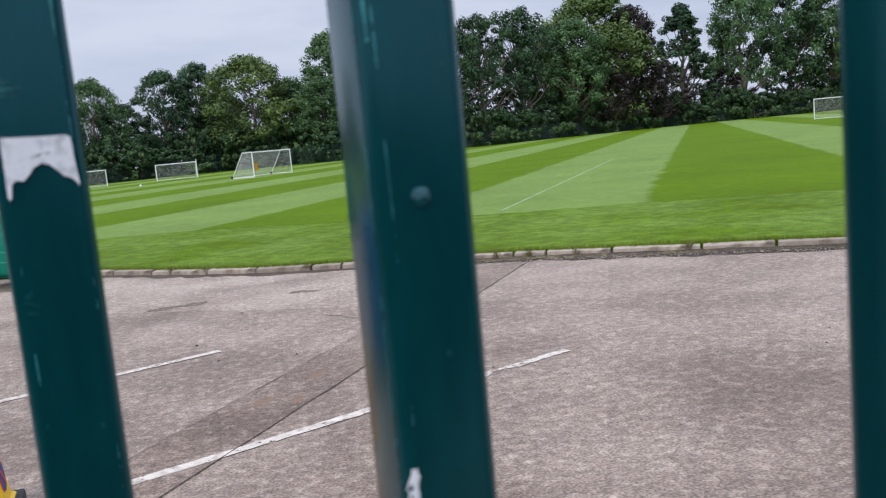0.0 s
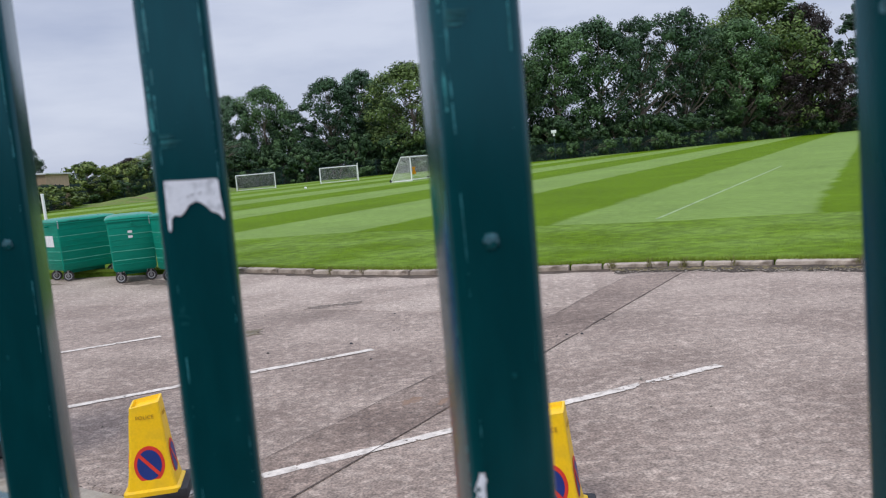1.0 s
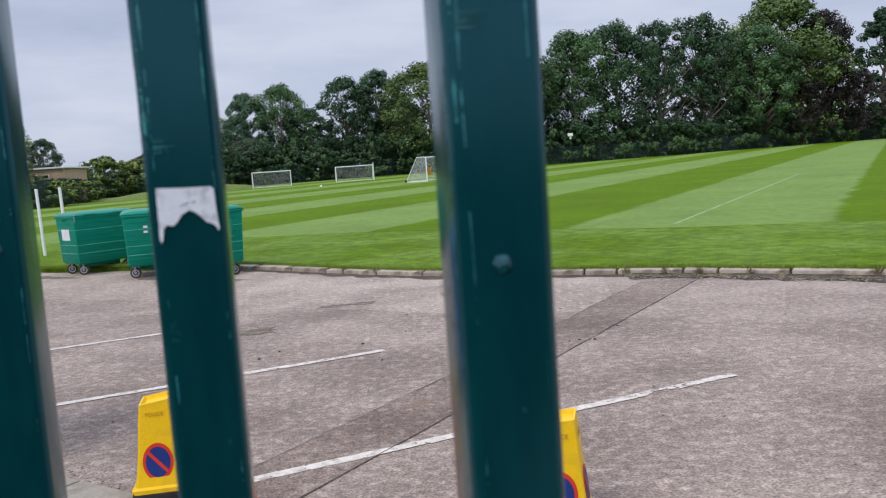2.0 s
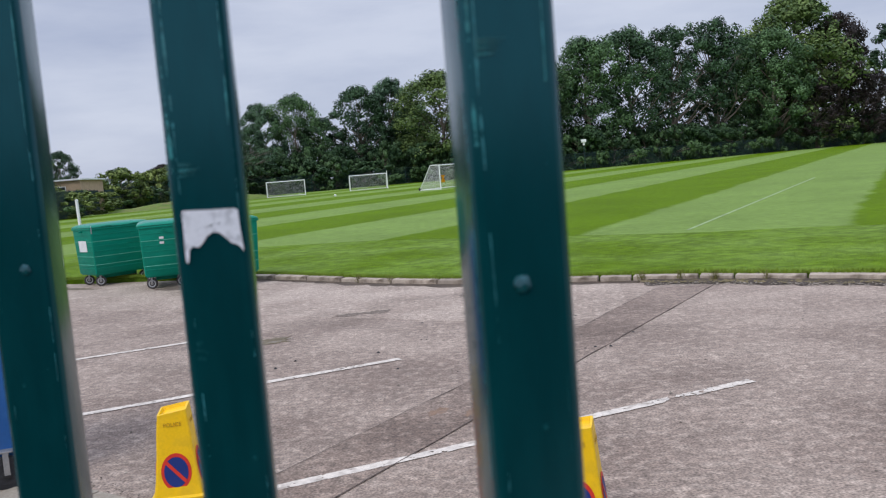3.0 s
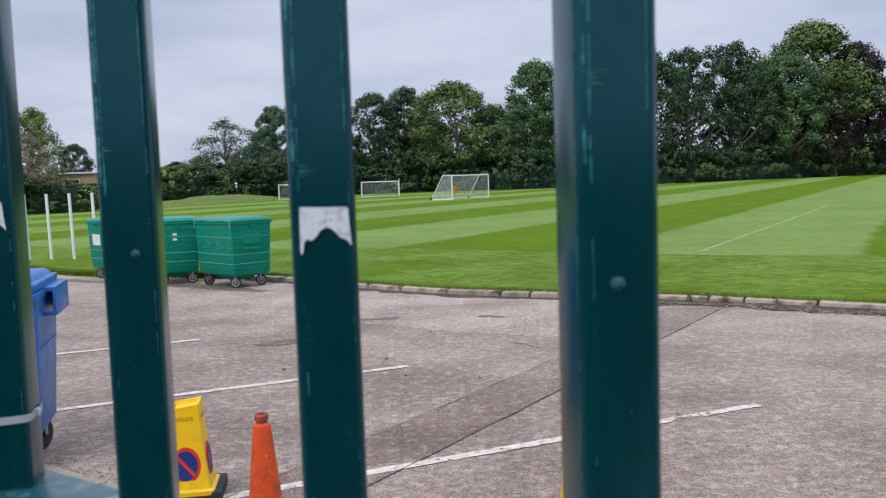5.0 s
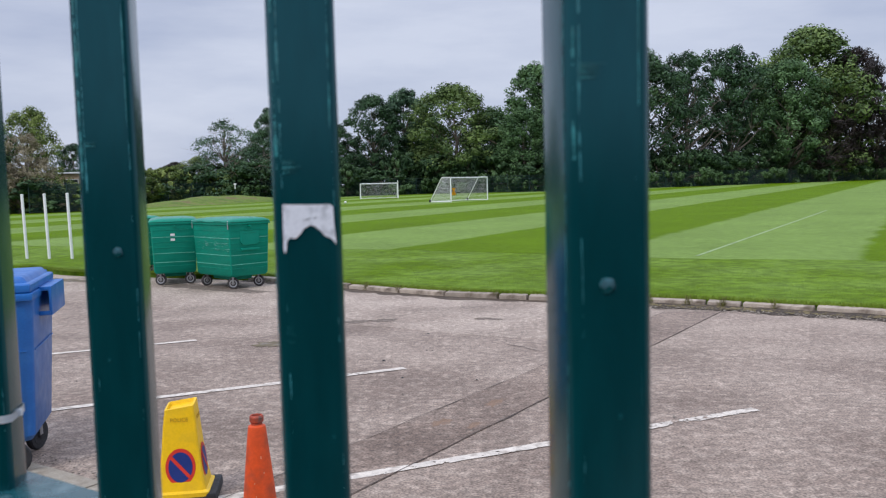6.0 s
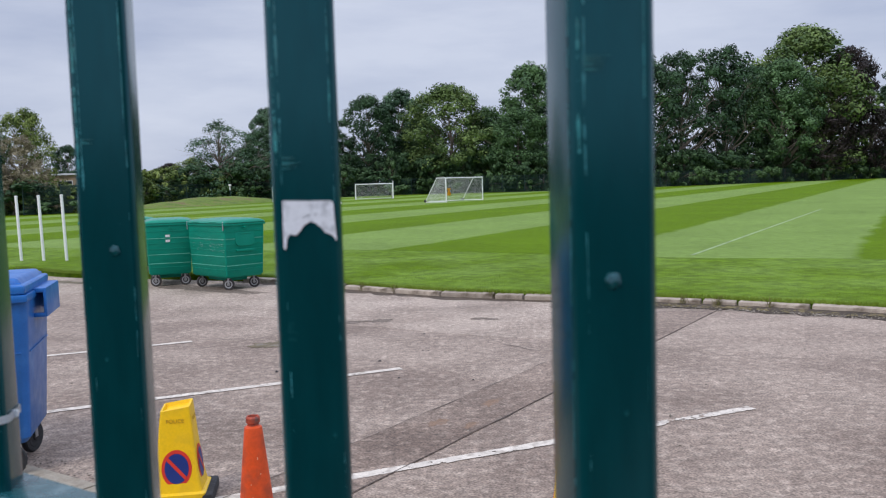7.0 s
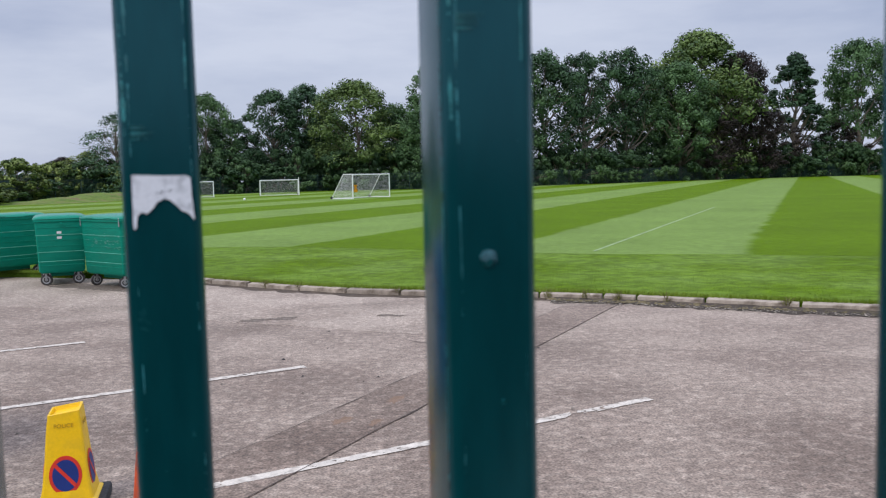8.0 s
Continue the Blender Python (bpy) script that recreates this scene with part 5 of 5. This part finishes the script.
# ---- grass blades along the verge ----
def blades(count, spot, h, seed):
    rnd = random.Random(seed)
    verts, faces = [], []
    for i in range(count):
        x, y, z = spot(rnd)
        a, ln, w = rnd.uniform(0, 6.28), h * rnd.uniform(0.5, 1.3), rnd.uniform(0.003, 0.007)
        lx, ly = rnd.gauss(0, 0.5) * ln, rnd.gauss(0, 0.5) * ln
        k = len(verts)
        verts += [(x - w * math.cos(a), y - w * math.sin(a), z), (x + w * math.cos(a), y + w * math.sin(a), z), (x + lx, y + ly, z + ln)]
        faces.append((k, k + 1, k + 2))
    return verts, faces


def behind_kerb(lo, hi):
    seen = [v for v in kerb_line if -9.5 < v.x < 10]

    def spot(rnd):
        i = rnd.randrange(len(seen) - 1)
        v, dd = seen[i], (seen[i + 1] - seen[i]).normalized()
        o = lo + (hi - lo) * rnd.random() ** 1.3
        j = rnd.uniform(-0.5, 0.5)
        return (v.x - dd.y * o + dd.x * j, v.y + dd.x * o + dd.y * j, KZ - 0.008)
    return spot


def kerb_tufts(rnd):
    """Weeds that root in a few joints of the kerb."""
    x, y = rnd.choice(((-1.15, 14.0), (-0.62, 13.58), (0.9, 12.58), (2.95, 11.64), (3.42, 11.42), (3.80, 11.19), (4.35, 10.86), (5.6, 10.05)))
    return (x + rnd.gauss(0, 0.022), y - 0.06 + rnd.gauss(0, 0.02), rnd.uniform(0.0, KZ))


v, f = blades(300, kerb_tufts, 0.095, 6)
tagged(new("weeds", raw_mesh("weeds", v, f, leaf_material("dry_weeds", (0.11, 0.10, 0.03), (0.21, 0.20, 0.07)))), "small dry weeds in the kerb's joints", "weeds", kind="stuff")
v, f = blades(26000, behind_kerb(0.03, 0.22), 0.05, 1)
tagged(new("grass_fringe", raw_mesh("grass_fringe", v, f, M_BLADE)), "uneven grass fringe growing over the kerb", "grass", kind="stuff")
v, f = blades(34000, behind_kerb(0.2, 4.5), 0.015, 2)
tagged(new("verge_grass", raw_mesh("verge_grass", v, f, M_BLADE)), "short mown grass of the verge", "grass", kind="stuff")


# ---- trees ----
def leaf_cloud(rng, centres, radii, counts, size, squash=0.8):
    """Small four-cornered leaves scattered over the shells of many clumps."""
    V, F = [], []
    total = 0
    for c, r, n in zip(centres, radii, counts):
        d = rng.normal(size=(n, 3))
        d /= np.linalg.norm(d, axis=1)[:, None]
        rad = r * (0.5 + 0.62 * rng.random(n) ** 0.8)
        p = np.array(c) + d * rad[:, None] * np.array((1, 1, squash))
        nrm = d * 1.3 + rng.normal(size=(n, 3)) * 0.35 + np.array((0, 0, 0.4))
        nrm /= np.linalg.norm(nrm, axis=1)[:, None]
        t = np.cross(nrm, rng.normal(size=(n, 3)))
        t /= np.linalg.norm(t, axis=1)[:, None] + 1e-9
        b = np.cross(nrm, t)
        s = size * (0.6 + 0.8 * rng.random(n))[:, None]
        quad = np.stack([p - t * s, p - b * s * 0.55 + nrm * s * 0.15, p + t * s, p + b * s * 0.55 + nrm * s * 0.15], 1)
        V.append(quad.reshape(-1, 3))
        total += n
    V = np.concatenate(V)
    F = np.arange(total * 4).reshape(-1, 4)
    return V, F


def cloud_mesh(name, V, F, mat):
    me = bpy.data.meshes.new(name)
    me.vertices.add(len(V))
    me.vertices.foreach_set("co", V.astype(np.float32).ravel())
    me.loops.add(F.size)
    me.loops.foreach_set("vertex_index", F.astype(np.int32).ravel())
    me.polygons.add(len(F))
    me.polygons.foreach_set("loop_start", np.arange(0, F.size, 4, dtype=np.int32))
    me.polygons.foreach_set("loop_total", np.full(len(F), 4, dtype=np.int32))
    me.materials.append(mat)
    me.update(calc_edges=True)
    return me


def tree(seed, mat, label, H=15.0, R=5.5, base=0.22, leaves=17500, clumps=210, leaf=0.165, cone=0.0, bare=0.0):
    """A tapered trunk with limbs and a crown of leaf clumps with gaps between them."""
    rng = np.random.default_rng(seed)
    e = thing("tree", (0, 0, -50), 0, label, "tree", "trees along the field's far edge")
    centres, radii = [], []
    lobes = [(rng.uniform(0, 6.28), rng.uniform(0.75, 1.15), rng.uniform(0.35, 0.95)) for _ in range(7)]
    while len(centres) < clumps:
        u, a = rng.random(), rng.uniform(0, 2 * math.pi)
        z = base + (1 - base) * u ** 0.85
        prof = math.sin(math.pi * min(1, max(0.0, (z - base) / (1 - base)) * 0.86 + 0.14)) ** 0.55
        if cone:
            prof = (1 - cone) * prof + cone * (1.05 - (z - base) / (1 - base))
        k = 1.0 + 0.22 * sum(math.cos(a - la) * math.exp(-((z - lz) / 0.2) ** 2) * lw for la, lw, lz in lobes)
        rr = R * prof * k * rng.random() ** 0.35
        centres.append((rr * math.cos(a), rr * math.sin(a), H * z * (1 - 0.04 * rng.random())))
        radii.append(R * rng.uniform(0.075, 0.19))
    counts = [max(30, int(leaves * (r / R) ** 2 / sum((q / R) ** 2 for q in radii))) for r in radii]
    V, F = leaf_cloud(rng, centres, radii, counts, leaf)
    crown = new("crown", cloud_mesh("crown", V, F, mat))
    crown.parent = e
    bm = bmesh.new()
    pts = [Vector((0.15 * math.sin(i * 1.3 + seed), 0.15 * math.cos(i * 1.7 + seed), H * 0.72 * i / 6 - (0.3 if i == 0 else 0))) for i in range(7)]
    rad = [H * 0.024 * (1 - 0.80 * i / 6) for i in range(7)]
    for i in range(6):
        rod(bm, pts[i], pts[i + 1], rad[i], rad[i + 1], 9)
    for i, c in enumerate(centres[: 26 + int(bare * 30)]):
        c = Vector(c)
        s = min(5.9, max(1.0, (c.z / H - 0.22) / 0.72 * 6 * 0.9))
        k = int(s)
        a = pts[k].lerp(pts[min(6, k + 1)], s - k)
        m = a.lerp(c, 0.55) + Vector((0, 0, 0.06 * H * (0.5 - rng.random())))
        r0 = rad[k] * 0.45
        rod(bm, a, m, r0, r0 * 0.6, 6)
        rod(bm, m, c, r0 * 0.6, r0 * 0.15, 5)
        for j in range(int(bare * 5)):
            t = c + Vector(rng.normal(size=3)) * R * 0.12
            rod(bm, m.lerp(c, 0.6), t, r0 * 0.25, r0 * 0.06, 4)
    part("trunk", bm, M_BARK, e)
    return e


PROTO = {
    "mid": tree(1, M_LEAF_MID, "tall broadleaf tree in mid-green summer leaf", R=5.6),
    "mid2": tree(2, M_LEAF_MID, "broadleaf tree with an uneven green crown", R=6.2, clumps=225),
    "yellow": tree(3, M_LEAF_YELLOW, "rounded tree with yellow-green leaves", R=6.0, base=0.08, clumps=330, leaves=23000),
    "lime": tree(15, M_LEAF_LIME, "rounded tree with pale yellow-green leaves and gaps", R=6.0, base=0.08, clumps=230, leaves=13500, bare=0.5),
    "light_shrub": tree(16, M_LEAF_LIME, "pale green leafy shrub beside the mesh fence", H=5.0, R=3.4, base=0.02, leaves=3600, clumps=80, leaf=0.19),
    "dark": tree(4, M_LEAF_DARK, "dark green dense tree with visible limbs", R=5.4),
    "dark2": tree(5, M_LEAF_DARK, "dark green spreading tree with gaps showing sky", R=6.4, base=0.26, clumps=165, leaves=15500),
    "grey": tree(6, M_LEAF_GREY, "tall grey-green willow-like tree", R=5.2, base=0.12),
    "copper": tree(7, M_LEAF_COPPER, "dark copper-leaved tree with bare inner limbs", R=5.4, base=0.14, clumps=140, leaves=12500, bare=0.7),
    "sparse": tree(8, M_LEAF_GREY, "half-bare tree with thin leaves on grey branches", R=5.6, base=0.04, leaves=8800, clumps=200, leaf=0.14, bare=1.0),
    "dry": tree(9, M_LEAF_DRY, "broad tree with dry brown foliage", R=5.6, base=0.1, leaves=11000, clumps=170, bare=0.8),
    "fir": tree(10, M_LEAF_DARK, "dark green conifer-like tree with spreading tiers", R=3.6, base=0.10, clumps=170, leaves=12500, cone=0.3, bare=0.3),
    "open": tree(14, M_LEAF_DARK, "open dark green tree with sky showing between its limbs", R=5.6, base=0.34, clumps=92, leaves=8600, bare=0.8),
    "shrub": tree(12, M_HEDGE, "dense green shrub below the trees", H=5.0, R=3.4, base=0.02, leaves=3600, clumps=60, leaf=0.21),
}
EDGE = [(-200, 60), (50, 68), (140, 72), (205, 93), (280, 104), (440, 110), (740, 125), (930, 118), (1200, 130), (1560, 158), (1900, 165), (2500, 150)]


def edge_depth(x):
    return float(np.interp(x, [a for a, _ in EDGE], [b for _, b in EDGE]))


def bearing(x):
    return (x - 782) / 1506.0


def horizon(x):
    return 343 - 0.0262 * x


# bearing mark, height mark, half width, kind, metres behind the field's edge
TREES = [
    (-60, 190, 75, "mid", 6), (60, 186, 56, "lime", 10), (52, 230, 48, "dry", 3), (132, 250, 36, "dark", 34),
    (312, 281, 30, "copper", 40), (288, 292, 34, "lime", 12), (352, 272, 36, "lime", 8), (400, 208, 74, "sparse", 4), (432, 262, 40, "dark", 12),
    (486, 186, 46, "grey", 14), (468, 225, 36, "dark", 8), (548, 176, 46, "mid2", 12), (590, 220, 46, "dark", 10), (662, 168, 58, "dark", 10), (716, 160, 56, "grey", 13),
    (806, 150, 78, "yellow", 8), (752, 205, 50, "mid", 14), (868, 190, 42, "mid2", 12), (946, 116, 74, "mid", 9), (925, 190, 52, "mid2", 6), (1000, 160, 60, "dark2", 13), (1062, 104, 74, "mid2", 9),
    (1140, 96, 76, "dark2", 9), (1212, 88, 80, "open", 12), (1286, 78, 80, "open", 9), (1345, 120, 52, "dark", 16), (1430, 50, 102, "yellow", 12), (1258, 232, 34, "dark", 12), (1390, 108, 74, "mid", 4),
    (1478, 112, 50, "mid", 16), (1508, 82, 62, "copper", 5), (1462, 196, 62, "copper", 1), (1545, 186, 60, "copper", 2), (1614, 86, 64, "fir", 10), (1690, 205, 46, "copper", 12), (1738, 58, 72, "mid2", 8), (1845, 50, 80, "dark", 10),
    (1950, 44, 90, "mid", 8), (2060, 60, 90, "yellow", 10), (2180, 50, 95, "mid2", 10),
]
rnd = random.Random(21)
for x, top, half, kind, back in TREES:
    D = edge_depth(x) + back
    height = (1.755 + D * (horizon(x) - top - (4 if x < 500 else 0)) / 1506.0)
    wide = half * 1.28 / 1506.0 * D
    src = PROTO[kind]
    r0 = {"fir": 3.6}.get(kind, 5.6) * 1.18
    m = pose(0.15 + bearing(x) * D, D, KZ - 0.1, 0, 0, rnd.uniform(0, 360)) @ Matrix.Diagonal((wide / r0, wide / r0, height / 15.3, 1))
    copy_thing(src, m)
shr = random.Random(33)
x = -190
while x < 2300:
    D = edge_depth(x) + shr.uniform(1.5, 7)
    h = shr.uniform(2.4, 5.2) * (1.0 if x < 500 else 1.35)
    if 88 < x < 190:
        h = min(h, 2.5)
    w = shr.uniform(2.6, 4.2)
    kind = "light_shrub" if x < 470 and shr.random() < 0.55 else "shrub"
    copy_thing(PROTO[kind], pose(0.15 + bearing(x) * D, D, KZ - 0.1, 0, 0, shr.uniform(0, 360)) @ Matrix.Diagonal((w / 3.6, w / 3.6, h / 5.0, 1)))
    x += shr.uniform(16, 34) * 100 / D
for e in PROTO.values():
    for o in (*e.children_recursive, e):
        bpy.data.objects.remove(o)

# dense back row behind the trees: dark leaves stand in for the wood's shade
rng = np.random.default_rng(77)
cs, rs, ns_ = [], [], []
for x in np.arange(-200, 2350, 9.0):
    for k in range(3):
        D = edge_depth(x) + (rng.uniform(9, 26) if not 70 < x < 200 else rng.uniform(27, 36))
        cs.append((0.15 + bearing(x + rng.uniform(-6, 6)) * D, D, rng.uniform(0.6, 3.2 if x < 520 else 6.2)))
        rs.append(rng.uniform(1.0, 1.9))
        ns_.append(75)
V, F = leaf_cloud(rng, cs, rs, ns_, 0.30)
tagged(new("undergrowth", cloud_mesh("undergrowth", V, F, M_LEAF_DARK)), "dark leaf mass standing in for shade behind the trees", "undergrowth", kind="stuff")

# ---- far wire fence ----
panel_bm = bmesh.new()
for i in range(51):
    rod(panel_bm, (i * 0.06, 0, 0.03), (i * 0.06, 0, 2.35), 0.010, sides=3, caps=False)
for z in (0.1, 0.7, 1.3, 1.9, 2.3):
    rod(panel_bm, (0, 0, z), (3.0, 0, z), 0.010, sides=3, caps=False)
panel_data = mesh_of(panel_bm, "fence_panel", M_FENCE)
post_bm = bmesh.new()
box(post_bm, (0.07, 0.07, 2.5), (0, 0, 1.2), bevel=0.006)
post_data = mesh_of(post_bm, "fence_post", M_FENCE)
far_fence = thing("wire_fence", (0, 0, 0), 0, "dark green wire mesh fence round the field", "fence")
fx = [(0.15 + bearing(a) * (b + 0.6), b + 0.6) for a, b in EDGE]
fl = curve_points(fx[1:-1], 3.0)
for p, q in zip(fl, fl[1:]):
    a = math.degrees(math.atan2(q.y - p.y, q.x - p.x))
    for nm, data in (("fence_panel", panel_data), ("fence_post", post_data)):
        ob = new(nm, data)
        ob.parent = far_fence
        ob.matrix_local = pose(p.x, p.y, KZ, 0, 0, a)

# posts with white boxes at the field's edge
for x, D, h, w in ((415, 104, 2.25, 0.20), (1052, 117, 4.1, 0.42)):
    e = thing("box_on_post", (0.15 + bearing(x) * D, D, KZ - 0.02), 0, "small white box on a thin post by the fence", "post")
    bm = bmesh.new()
    rod(bm, (0, 0, -0.05), (0, 0, h - 0.3), 0.05)
    part("post", bm, M_FENCE, e)
    bm = bmesh.new()
    box(bm, (w * 1.6, w, w), (0, 0, h - 0.15), bevel=0.03)
    box(bm, (w * 0.6, w * 0.5, 0.5), (0, 0, h - 0.5), bevel=0.03)
    part("box", bm, M_WHITE, e, "white box")

# ---- low building beyond the hedge ----
house = thing("building", (-41.0, 84, -0.25), 6, "low buff brick building with a flat white-edged roof", "building")
bm = bmesh.new()
box(bm, (13.0, 8, 3.9), (0, 4, 1.85), bevel=0.02)
part("wall", bm, M_BRICK, house, "buff brick wall")
bm = bmesh.new()
box(bm, (13.5, 8.5, 0.16), (0, 4, 3.88), bevel=0.03)
part("roof", bm, M_WHITE, house, "flat roof with a white fascia")
for wx in (-4.2, -1.4, 1.4, 4.4):
    bm = bmesh.new()
    box(bm, (1.42, 0.10, 0.84), (wx, -0.02, 2.85), bevel=0.02)
    wf = part("window", bm, M_WHITE, house, "white window frame")
    for s in (-1, 1):
        bm = bmesh.new()
        box(bm, (0.64, 0.03, 0.74), (wx + s * 0.34, -0.085, 2.85), bevel=0.004)
        part("pane", bm, M_GLASS, wf, "dark glass pane")

# ---- added unseen wall: keeps sky reflections off the bars' near faces ----
bm = bmesh.new()
box(bm, (30, 0.3, 1.95), (0, 0, 0.975), bevel=0.02)
ob = part("wall_south", bm, material("dark_blocker_wall", (0.030, 0.028, 0.026), 0.9, vary=0.2, scale=1.5, fine=14, bump=0.4, bump_scale=16))
ob.matrix_world = pose(0, -2.9, 0, 0, 0, -20)
tagged(ob, "added unseen dark wall that darkens reflections in the bars", "wall", kind="structure")
